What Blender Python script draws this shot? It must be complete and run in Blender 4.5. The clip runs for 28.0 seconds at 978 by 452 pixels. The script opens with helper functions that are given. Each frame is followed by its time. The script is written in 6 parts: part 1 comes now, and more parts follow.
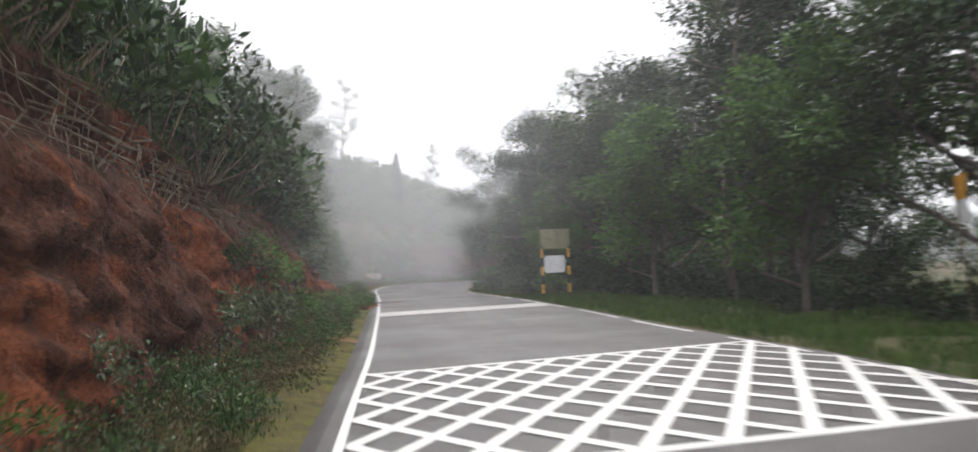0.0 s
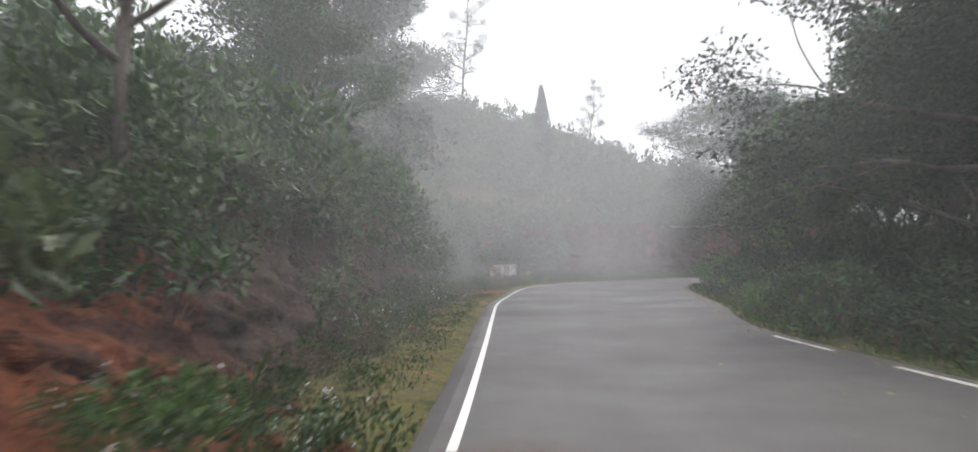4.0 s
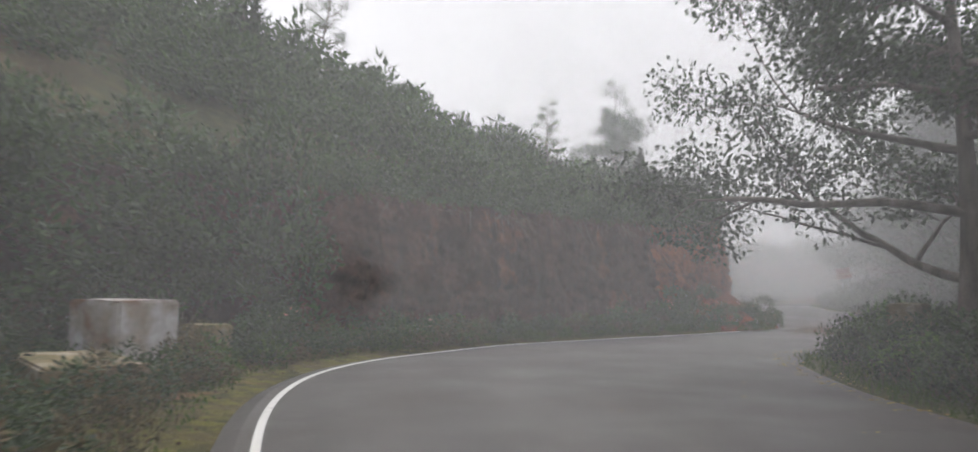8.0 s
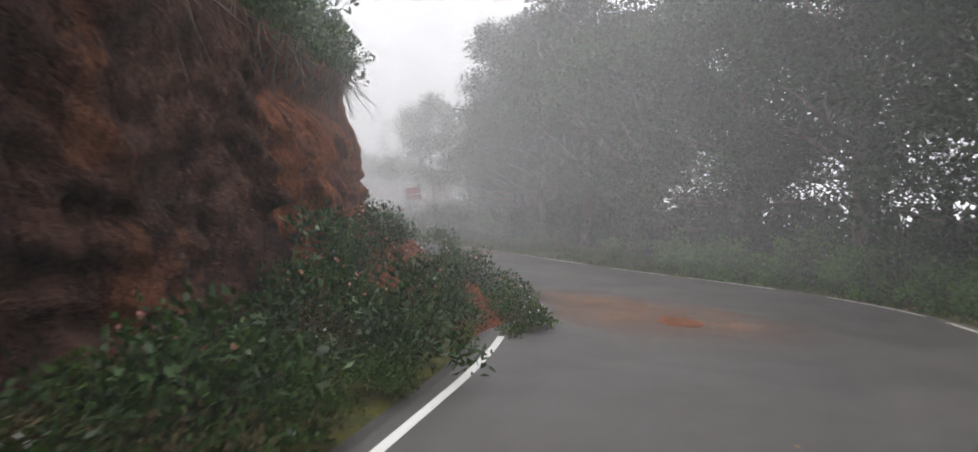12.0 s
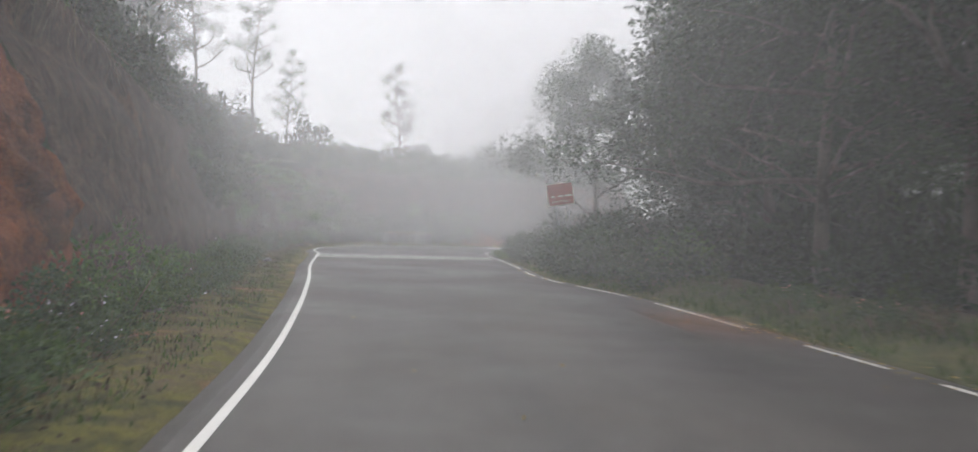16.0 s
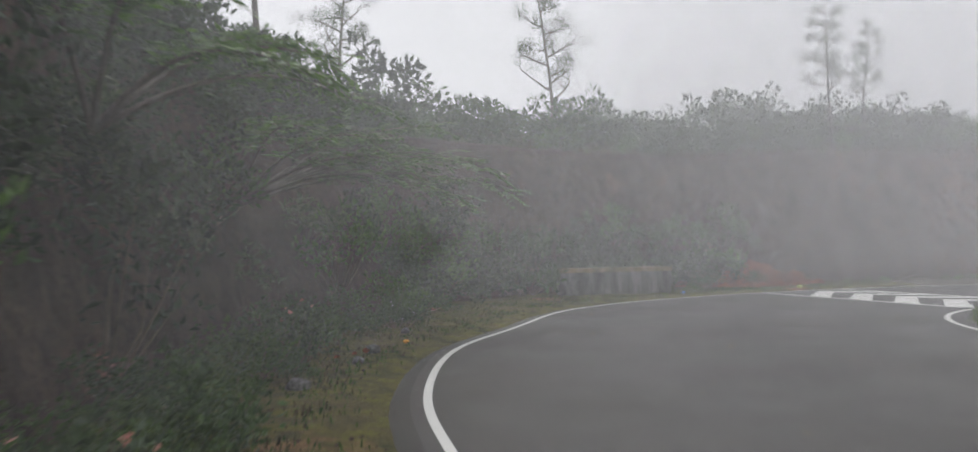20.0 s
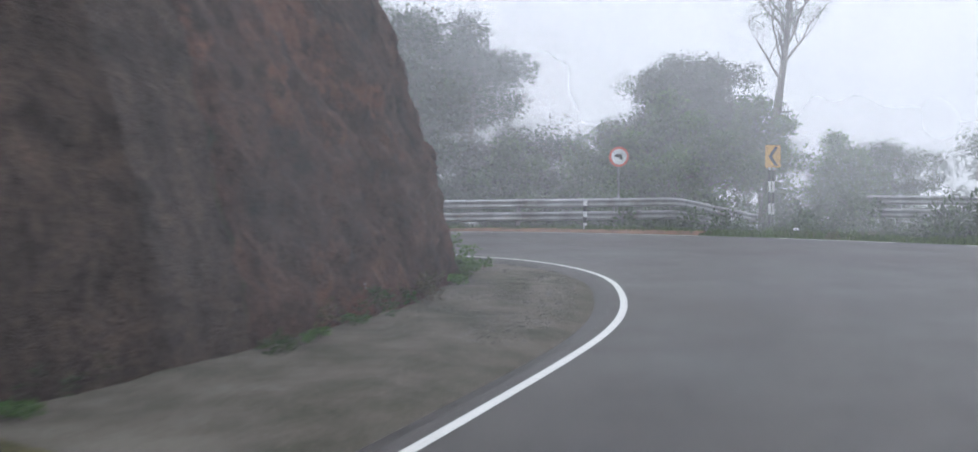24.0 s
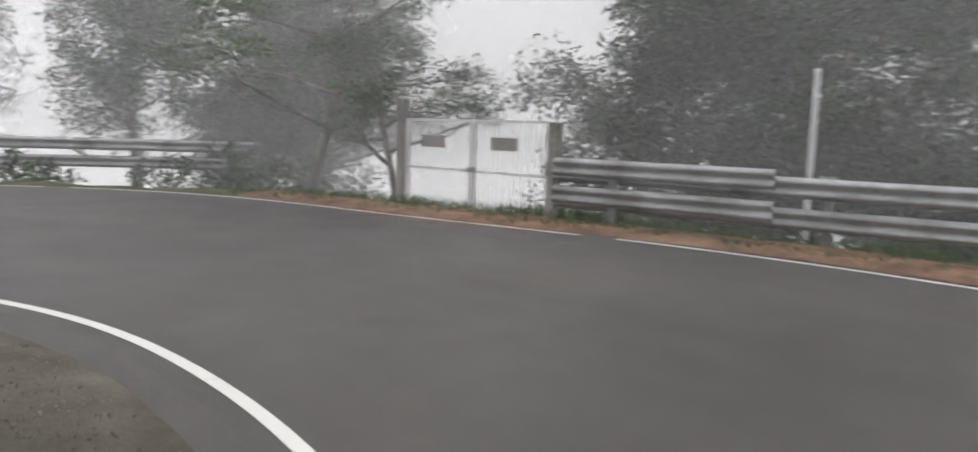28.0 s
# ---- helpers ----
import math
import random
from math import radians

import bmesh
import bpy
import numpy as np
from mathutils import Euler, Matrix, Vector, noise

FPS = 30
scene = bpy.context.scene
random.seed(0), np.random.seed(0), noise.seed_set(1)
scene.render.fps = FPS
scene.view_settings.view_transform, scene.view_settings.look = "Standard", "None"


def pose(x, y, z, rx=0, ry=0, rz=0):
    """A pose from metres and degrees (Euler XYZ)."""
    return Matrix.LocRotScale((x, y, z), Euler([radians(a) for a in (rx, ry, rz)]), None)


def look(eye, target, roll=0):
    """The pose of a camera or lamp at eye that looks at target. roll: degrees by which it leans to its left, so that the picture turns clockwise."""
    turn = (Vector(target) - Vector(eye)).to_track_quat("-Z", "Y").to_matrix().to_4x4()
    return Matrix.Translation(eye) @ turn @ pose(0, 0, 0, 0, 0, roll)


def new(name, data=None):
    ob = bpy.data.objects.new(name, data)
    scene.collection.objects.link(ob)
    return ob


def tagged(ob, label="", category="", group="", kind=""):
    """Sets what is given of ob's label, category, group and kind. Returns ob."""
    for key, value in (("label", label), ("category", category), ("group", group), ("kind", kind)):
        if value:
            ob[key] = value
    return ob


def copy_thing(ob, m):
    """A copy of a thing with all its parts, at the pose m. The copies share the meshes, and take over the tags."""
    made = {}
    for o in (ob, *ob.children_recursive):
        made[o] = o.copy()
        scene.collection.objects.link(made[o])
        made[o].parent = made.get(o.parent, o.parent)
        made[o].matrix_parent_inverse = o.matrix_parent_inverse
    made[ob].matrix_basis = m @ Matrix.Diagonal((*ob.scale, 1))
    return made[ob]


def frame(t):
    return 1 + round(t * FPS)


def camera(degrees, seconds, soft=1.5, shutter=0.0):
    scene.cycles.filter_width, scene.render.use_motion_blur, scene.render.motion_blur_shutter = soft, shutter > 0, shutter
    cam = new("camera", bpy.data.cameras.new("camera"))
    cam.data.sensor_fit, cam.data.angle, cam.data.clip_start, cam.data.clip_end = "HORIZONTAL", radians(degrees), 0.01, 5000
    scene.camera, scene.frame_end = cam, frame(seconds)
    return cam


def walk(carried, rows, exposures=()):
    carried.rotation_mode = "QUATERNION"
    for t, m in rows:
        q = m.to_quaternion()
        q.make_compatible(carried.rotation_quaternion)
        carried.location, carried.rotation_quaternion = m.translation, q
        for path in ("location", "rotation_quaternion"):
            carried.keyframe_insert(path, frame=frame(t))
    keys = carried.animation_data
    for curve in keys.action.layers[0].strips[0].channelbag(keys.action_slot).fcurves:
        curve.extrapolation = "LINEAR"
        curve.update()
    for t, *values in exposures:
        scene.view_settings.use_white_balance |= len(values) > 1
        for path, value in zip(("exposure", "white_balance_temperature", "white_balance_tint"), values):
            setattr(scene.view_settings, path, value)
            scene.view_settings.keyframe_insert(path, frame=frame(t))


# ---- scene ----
EXPOSURES = [(0.0, 0.8, 6480, 13), (2.0, 0.82, 6400, 12), (5.0, 0.85, 6420, 13), (8.0, 0.48, 6520, 13), (11.0, 0.76, 6500, 12), (14.0, 0.85, 6550, 13), (18.0, 0.44, 6420, 12), (20.5, 0.36, 6450, 12),
             (22.0, 0.42, 6250, 12), (25.0, 0.6, 5800, 12), (26.2, 0.58, 6100, 12), (27.0, 0.52, 6350, 12), (28.0, 0.56, 6600, 12)]
cam = camera(64.48, 28.0, 1.5, 0.4)
PATH = [
    (0.00, pose(0.000, 0.000, 1.305, 92.90, 2.16, -6.74)),
    (0.50, pose(0.074, 3.327, 1.310, 93.11, 2.08, -0.03)),
    (1.00, pose(0.079, 6.524, 1.301, 93.21, 2.22, 2.37)),
    (1.50, pose(0.110, 9.814, 1.303, 92.93, 2.48, 2.76)),
    (2.00, pose(0.051, 13.791, 1.295, 92.78, 2.28, 2.82)),
    (2.50, pose(0.114, 16.496, 1.296, 92.63, 2.20, 3.01)),
    (3.00, pose(0.108, 19.501, 1.291, 92.47, 1.64, 3.45)),
    (3.50, pose(0.000, 22.779, 1.291, 92.46, 1.55, 3.60)),
    (5.50, pose(-0.849, 37.809, 1.298, 92.41, -0.62, 3.70)),
    (6.00, pose(-1.378, 41.559, 1.302, 92.00, -1.41, 2.60)),
    (6.50, pose(-1.562, 44.883, 1.299, 91.79, -1.46, -0.91)),
    (7.00, pose(-1.683, 48.022, 1.300, 94.47, -0.38, -9.40)),
    (7.50, pose(-1.670, 50.951, 1.305, 96.65, -0.72, -17.36)),
    (8.00, pose(-1.474, 53.596, 1.301, 94.23, -1.08, -22.33)),
    (8.50, pose(-0.952, 56.243, 1.297, 94.00, -0.80, -26.77)),
    (9.00, pose(-0.323, 58.624, 1.296, 93.22, -0.62, -29.10)),
    (9.50, pose(0.404, 60.753, 1.300, 92.63, -0.63, -32.43)),
    (10.00, pose(1.309, 62.628, 1.296, 91.11, -1.37, -39.06)),
    (10.50, pose(2.389, 64.196, 1.302, 90.62, -1.22, -46.91)),
    (11.00, pose(3.655, 65.718, 1.307, 90.10, -1.74, -53.19)),
    (11.50, pose(5.368, 67.107, 1.303, 89.41, -1.71, -59.04)),
    (13.50, pose(12.090, 70.369, 1.291, 88.06, -2.68, -54.05)),
    (14.00, pose(13.703, 71.194, 1.299, 88.80, -0.16, -53.26)),
    (14.50, pose(15.443, 72.246, 1.300, 89.54, -1.88, -51.71)),
    (15.00, pose(17.329, 73.821, 1.299, 90.02, -2.88, -50.26)),
    (15.50, pose(19.595, 75.780, 1.300, 90.11, -3.00, -47.11)),
    (16.00, pose(21.744, 77.935, 1.301, 89.89, -2.52, -45.60)),
    (16.50, pose(23.893, 80.334, 1.301, 89.91, -0.44, -39.48)),
    (17.00, pose(25.743, 83.049, 1.301, 90.73, 1.59, -37.72)),
    (17.50, pose(27.338, 85.830, 1.297, 91.19, 2.95, -36.12)),
    (18.00, pose(29.030, 88.579, 1.287, 91.24, 2.20, -35.38)),
    (18.50, pose(30.628, 91.517, 1.286, 91.16, 0.96, -36.08)),
    (19.00, pose(32.178, 93.901, 1.304, 90.88, 0.77, -36.20)),
    (19.50, pose(33.633, 96.229, 1.300, 90.93, 0.39, -36.84)),
    (20.00, pose(35.011, 98.786, 1.302, 91.37, 1.03, -39.66)),
    (20.50, pose(36.599, 101.242, 1.295, 91.69, 1.21, -42.68)),
    (21.00, pose(38.514, 103.698, 1.297, 92.30, 1.82, -48.85)),
    (21.50, pose(40.660, 105.820, 1.290, 92.03, 1.85, -61.65)),
    (22.00, pose(43.583, 107.193, 1.302, 91.35, 3.34, -74.58)),
    (22.50, pose(46.146, 107.538, 1.331, 90.73, 3.78, -81.80)),
    (24.50, pose(56.479, 105.739, 1.304, 86.36, -0.19, -92.06)),
    (25.00, pose(58.168, 105.155, 1.320, 86.44, -1.74, -90.89)),
    (25.50, pose(59.319, 104.678, 1.273, 86.08, 0.10, -85.76)),
    (26.00, pose(60.930, 104.583, 1.310, 85.97, -1.10, -83.80)),
    (26.50, pose(62.439, 104.671, 1.300, 85.29, -1.27, -78.27)),
    (27.00, pose(64.071, 104.769, 1.299, 84.43, -0.85, -71.24)),
    (27.50, pose(65.469, 105.183, 1.299, 83.05, -1.63, -64.64)),
    (28.00, pose(66.718, 105.821, 1.295, 82.79, -1.77, -53.63)),
]
walk(cam, PATH, EXPOSURES)

# ---- world and sun: bright overcast, thin hill fog ----
def clamp01(v):
    return max(0.0, min(1.0, v))


world = bpy.data.worlds.new("foggy_sky")
scene.world = world
world.use_nodes = True
wn, wl = world.node_tree.nodes, world.node_tree.links
wn.clear()
sky = wn.new("ShaderNodeTexSky")
sky.sky_type, sky.sun_disc = "NISHITA", False
sky.sun_elevation, sky.sun_rotation, sky.altitude = radians(41), radians(22), 1500
bg_sky, bg_fog = wn.new("ShaderNodeBackground"), wn.new("ShaderNodeBackground")
bg_sky.inputs[1].default_value = 0.05
bg_fog.inputs[0].default_value = (0.96, 0.975, 1.0, 1)
bg_fog.inputs[1].default_value = 1.5
adds = wn.new("ShaderNodeAddShader")
wo = wn.new("ShaderNodeOutputWorld")
wl.new(sky.outputs[0], bg_sky.inputs[0])
wl.new(bg_sky.outputs[0], adds.inputs[0])
wl.new(bg_fog.outputs[0], adds.inputs[1])
wl.new(adds.outputs[0], wo.inputs[0])

sun_data = bpy.data.lights.new("sun", "SUN")
sun_data.energy, sun_data.angle, sun_data.color = 1.9, radians(40), (1.0, 0.97, 0.92)
sun = new("sun", sun_data)
sun.matrix_world = look((0, 0, 60), (-26, -64, 0))


# ---- materials ----
def material(name, rough=0.8, spec=0.3):
    m = bpy.data.materials.new(name)
    m.use_nodes = True
    b = m.node_tree.nodes["Principled BSDF"]
    b.inputs["Roughness"].default_value = rough
    b.inputs["Specular IOR Level"].default_value = spec
    return m, m.node_tree.nodes, m.node_tree.links, b


def coords(n, kind="Object"):
    return n.new("ShaderNodeTexCoord").outputs[kind]


def noise_tex(n, l, co, scale, detail=4.0, rough=0.6, stretch=None):
    t = n.new("ShaderNodeTexNoise")
    t.inputs["Scale"].default_value, t.inputs["Detail"].default_value, t.inputs["Roughness"].default_value = scale, detail, rough
    if stretch:
        mp = n.new("ShaderNodeMapping")
        mp.inputs["Scale"].default_value = stretch
        l.new(co, mp.inputs[0])
        co = mp.outputs[0]
    l.new(co, t.inputs["Vector"])
    return t.outputs["Fac"]


def ramp(n, l, fac, stops):
    r = n.new("ShaderNodeValToRGB")
    e = r.color_ramp.elements
    while len(e) < len(stops):
        e.new(0.5)
    for el, (pos, col) in zip(e, stops):
        el.position, el.color = pos, (*col, 1)
    l.new(fac, r.inputs[0])
    return r.outputs[0]


def mix(n, l, fac, a, b, mode="MIX"):
    m = n.new("ShaderNodeMix")
    m.data_type, m.blend_type = "RGBA", mode
    for sock, v in ((m.inputs[0], fac), (m.inputs[6], a), (m.inputs[7], b)):
        if isinstance(v, (int, float)):
            sock.default_value = v
        elif isinstance(v, tuple):
            sock.default_value = (*v, 1)
        else:
            l.new(v, sock)
    return m.outputs[2]


def bump(n, l, b, height, strength, dist=0.02):
    bp = n.new("ShaderNodeBump")
    bp.inputs["Strength"].default_value, bp.inputs["Distance"].default_value = strength, dist
    l.new(height, bp.inputs["Height"])
    l.new(bp.outputs[0], b.inputs["Normal"])


def mottled(name, dark, mid, light, big, small, rough=0.85, spec=0.25, relief=0.5, dist=0.03, stretch=None):
    """A plain weathered surface: large stains and small grain."""
    m, n, l, b = material(name, rough, spec)
    co = coords(n)
    f1, f2 = noise_tex(n, l, co, big, 4, 0.6, stretch), noise_tex(n, l, co, small, 5, 0.7)
    c1 = ramp(n, l, f1, [(0.32, dark), (0.5, mid), (0.68, light)])
    c2 = ramp(n, l, f2, [(0.3, (0.72, 0.72, 0.72)), (0.7, (1.15, 1.15, 1.15))])
    l.new(mix(n, l, 1.0, c1, c2, "MULTIPLY"), b.inputs["Base Color"])
    bump(n, l, b, f2, relief, dist)
    return m


def foliage(name, dark, light, rough=0.5, spec=0.45, trans=0.25):
    """Leaves: colour varies from leaf to leaf and from plant to plant; some light comes through."""
    m, n, l, b = material(name, rough, spec)
    geo, info = n.new("ShaderNodeNewGeometry"), n.new("ShaderNodeObjectInfo")
    c = ramp(n, l, geo.outputs["Random Per Island"], [(0.0, dark), (0.55, tuple((a + d) / 2 for a, d in zip(dark, light))), (1.0, light)])
    hue = n.new("ShaderNodeHueSaturation")
    mr = n.new("ShaderNodeMapRange")
    mr.inputs[3].default_value, mr.inputs[4].default_value = 0.75, 1.25
    l.new(info.outputs["Random"], mr.inputs[0])
    l.new(mr.outputs[0], hue.inputs["Value"])
    l.new(c, hue.inputs["Color"])
    l.new(hue.outputs[0], b.inputs["Base Color"])
    tr = n.new("ShaderNodeBsdfTranslucent")
    l.new(hue.outputs[0], tr.inputs[0])
    ms = n.new("ShaderNodeMixShader")
    ms.inputs[0].default_value = trans
    l.new(b.outputs[0], ms.inputs[1])
    l.new(tr.outputs[0], ms.inputs[2])
    l.new(ms.outputs[0], n["Material Output"].inputs[0])
    return m


def asphalt_material():
    m, n, l, b = material("asphalt", 0.62, 0.4)
    co = coords(n)
    f1, f2, f3 = noise_tex(n, l, co, 0.35, 5, 0.6), noise_tex(n, l, co, 160, 2, 0.8), noise_tex(n, l, co, 3.0, 4, 0.7)
    c = ramp(n, l, f1, [(0.3, (0.041, 0.037, 0.034)), (0.55, (0.052, 0.047, 0.043)), (0.75, (0.064, 0.057, 0.051))])
    c = mix(n, l, 1.0, c, ramp(n, l, f2, [(0.3, (0.6, 0.6, 0.6)), (0.7, (1.35, 1.35, 1.35))]), "MULTIPLY")
    c = mix(n, l, 1.0, c, ramp(n, l, f3, [(0.35, (0.9, 0.9, 0.9)), (0.65, (1.06, 1.05, 1.04))]), "MULTIPLY")
    tracks = noise_tex(n, l, coords(n, "UV"), 1.0, 4, 0.6, (9.0, 0.5, 1.0))
    c = mix(n, l, 1.0, c, ramp(n, l, tracks, [(0.32, (0.84, 0.84, 0.85)), (0.5, (1.0, 0.99, 0.98)), (0.7, (1.13, 1.11, 1.09))]), "MULTIPLY")
    l.new(c, b.inputs["Base Color"])
    l.new(ramp(n, l, f1, [(0.35, (0.5, 0.5, 0.5)), (0.7, (0.72, 0.72, 0.72))]), b.inputs["Roughness"])
    bump(n, l, b, f2, 0.35, 0.004)
    return m


def paint_material(name, colour, wear_to, wear=0.5):
    """Road paint, worn through to the asphalt in spots."""
    m, n, l, b = material(name, 0.6, 0.3)
    co = coords(n)
    f1, f2 = noise_tex(n, l, co, 2.2, 5, 0.7), noise_tex(n, l, co, 55, 3, 0.8)
    add = n.new("ShaderNodeMath")
    add.operation = "ADD"
    l.new(f1, add.inputs[0])
    l.new(f2, add.inputs[1])
    lo = 1.02 + (1 - wear) * 0.3
    f = ramp(n, l, add.outputs[0], [(0.0, (0, 0, 0)), (clamp01(lo / 2.0 - 0.02) , (0, 0, 0)), (clamp01(lo / 2.0 + 0.12), (1, 1, 1))])
    half = n.new("ShaderNodeMath")
    half.operation = "MULTIPLY"
    half.inputs[1].default_value = 0.5
    l.new(add.outputs[0], half.inputs[0])
    ra = f.node
    l.new(half.outputs[0], ra.inputs[0])
    c = mix(n, l, f, colour, wear_to)
    l.new(c, b.inputs["Base Color"])
    bump(n, l, b, f2, 0.2, 0.004)
    return m


def soil_material(name, a, c_mid, c_light, streak=True, fresh_at=0.54):
    """Cut laterite: dark crust broken by fresh orange patches, with run-off streaks."""
    m, n, l, b = material(name, 0.95, 0.12)
    co = coords(n)
    big, mid, fine = noise_tex(n, l, co, 0.55, 4, 0.6), noise_tex(n, l, co, 1.6, 6, 0.7), noise_tex(n, l, co, 22, 4, 0.75)
    st = noise_tex(n, l, co, 2.2, 5, 0.65, (1.0, 1.0, 0.12))
    base = ramp(n, l, mid, [(0.3, a), (0.52, c_mid), (0.72, tuple(v * 1.2 for v in c_mid))])
    warp = n.new("ShaderNodeMath")
    warp.operation = "MULTIPLY_ADD"
    warp.inputs[1].default_value, warp.inputs[2].default_value = 0.35, -0.175
    l.new(mid, warp.inputs[0])
    both = n.new("ShaderNodeMath")
    both.operation = "ADD"
    l.new(big, both.inputs[0])
    l.new(warp.outputs[0], both.inputs[1])
    fresh = ramp(n, l, both.outputs[0], [(fresh_at, (0, 0, 0)), (fresh_at + 0.05, (1, 1, 1))])
    c = mix(n, l, fresh, base, mix(n, l, mid, c_light, c_mid))
    if streak:
        c = mix(n, l, 1.0, c, ramp(n, l, st, [(0.35, (0.7, 0.68, 0.68)), (0.6, (1.08, 1.08, 1.08))]), "MULTIPLY")
    crumb = noise_tex(n, l, co, 6.5, 6, 0.75, (1.0, 1.0, 0.55))
    c = mix(n, l, 1.0, c, ramp(n, l, crumb, [(0.36, (0.42, 0.40, 0.40)), (0.5, (1.0, 1.0, 1.0)), (0.68, (1.28, 1.22, 1.18))]), "MULTIPLY")
    c = mix(n, l, 1.0, c, ramp(n, l, fine, [(0.3, (0.6, 0.6, 0.6)), (0.7, (1.3, 1.3, 1.3))]), "MULTIPLY")
    l.new(c, b.inputs["Base Color"])
    add = n.new("ShaderNodeMath")
    add.operation = "ADD"
    l.new(crumb, add.inputs[0])
    l.new(fine, add.inputs[1])
    bump(n, l, b, add.outputs[0], 0.9, 0.10)
    return m


def ground_material():
    """Forest floor and hillside: leaf litter, moss and bare red soil."""
    m, n, l, b = material("hill_ground", 0.95, 0.15)
    co = coords(n)
    f1, f2, f3 = noise_tex(n, l, co, 0.22, 5, 0.6), noise_tex(n, l, co, 2.5, 5, 0.7), noise_tex(n, l, co, 30, 3, 0.8)
    c = ramp(n, l, f1, [(0.3, (0.035, 0.05, 0.02)), (0.5, (0.06, 0.065, 0.03)), (0.7, (0.11, 0.075, 0.045))])
    c = mix(n, l, ramp(n, l, f2, [(0.45, (0, 0, 0)), (0.65, (1, 1, 1))]), c, (0.09, 0.085, 0.035))
    c = mix(n, l, 1.0, c, ramp(n, l, f3, [(0.3, (0.6, 0.6, 0.6)), (0.7, (1.3, 1.3, 1.3))]), "MULTIPLY")
    l.new(c, b.inputs["Base Color"])
    bump(n, l, b, f2, 0.8, 0.1)
    return m


M_ASPHALT = asphalt_material()
M_WHITE = paint_material("white_road_paint", (0.56, 0.55, 0.51), (0.10, 0.095, 0.09), 0.4)
M_RUMBLE = paint_material("dusty_white_road_paint", (0.40, 0.385, 0.35), (0.16, 0.15, 0.14), 0.55)
M_WHITE_WORN = paint_material("worn_white_road_paint", (0.54, 0.52, 0.48), (0.09, 0.085, 0.08), 0.75)
M_SOIL = soil_material("red_soil", (0.055, 0.031, 0.024), (0.101, 0.051, 0.036), (0.250, 0.090, 0.039), fresh_at=0.59)
M_SOIL_RED = soil_material("fresh_cut_red_soil", (0.094, 0.037, 0.023), (0.187, 0.066, 0.034), (0.328, 0.101, 0.035), fresh_at=0.46)
M_SOIL_CRUST = soil_material("crusted_red_soil", (0.039, 0.022, 0.016), (0.101, 0.044, 0.028), (0.312, 0.090, 0.031), fresh_at=0.52)
M_SOIL_DULL = soil_material("brown_weathered_soil", (0.047, 0.035, 0.028), (0.090, 0.062, 0.047), (0.172, 0.090, 0.055), fresh_at=0.60)
M_SOIL_DARK = soil_material("dark_damp_soil", (0.039, 0.025, 0.020), (0.101, 0.054, 0.038), (0.203, 0.083, 0.047), fresh_at=0.57)
M_SLIDE = soil_material("fresh_red_soil", (0.109, 0.041, 0.023), (0.203, 0.069, 0.033), (0.312, 0.109, 0.045), False, 0.5)
M_GROUND = ground_material()
def verge_material():
    """Trodden verge: yellow-green moss, brown litter and washed red soil."""
    m, n, l, b = material("mossy_verge", 0.95, 0.1)
    co = coords(n)
    f1, f2, f3, f4 = noise_tex(n, l, co, 0.8, 5, 0.65), noise_tex(n, l, co, 3.2, 5, 0.7), noise_tex(n, l, co, 26, 4, 0.8), noise_tex(n, l, co, 0.45, 4, 0.6)
    c = ramp(n, l, f1, [(0.34, (0.045, 0.05, 0.018)), (0.5, (0.10, 0.085, 0.04)), (0.66, (0.13, 0.10, 0.062))])
    c = mix(n, l, ramp(n, l, f2, [(0.44, (0, 0, 0)), (0.62, (1, 1, 1))]), c, (0.13, 0.125, 0.03))
    c = mix(n, l, ramp(n, l, f4, [(0.59, (0, 0, 0)), (0.68, (1, 1, 1))]), c, mix(n, l, f2, (0.16, 0.085, 0.05), (0.34, 0.17, 0.10)))
    c = mix(n, l, 1.0, c, ramp(n, l, f3, [(0.3, (0.55, 0.55, 0.55)), (0.7, (1.35, 1.35, 1.35))]), "MULTIPLY")
    l.new(c, b.inputs["Base Color"])
    add = n.new("ShaderNodeMath")
    add.operation = "ADD"
    l.new(f2, add.inputs[0])
    l.new(f3, add.inputs[1])
    bump(n, l, b, add.outputs[0], 0.9, 0.05)
    return m


M_VERGE = verge_material()
M_CONCRETE = mottled("weathered_concrete", (0.160, 0.152, 0.136), (0.240, 0.228, 0.208), (0.304, 0.292, 0.272), 0.9, 18, 0.9, 0.2, 0.4, 0.01)
M_APRON = mottled("dirty_concrete_apron", (0.062, 0.057, 0.038), (0.109, 0.096, 0.074), (0.155, 0.137, 0.109), 1.3, 30, 0.95, 0.15, 0.9, 0.03)
M_MOSSY = mottled("mossy_concrete", (0.09, 0.095, 0.04), (0.20, 0.16, 0.085), (0.34, 0.29, 0.22), 2.4, 20, 0.95, 0.1, 0.6, 0.02)
M_STEEL = mottled("galvanised_steel", (0.176, 0.172, 0.160), (0.288, 0.292, 0.292), (0.376, 0.384, 0.384), 1.3, 20, 0.55, 0.4, 0.1, 0.004)
M_STEEL.node_tree.nodes["Principled BSDF"].inputs["Metallic"].default_value = 0.35
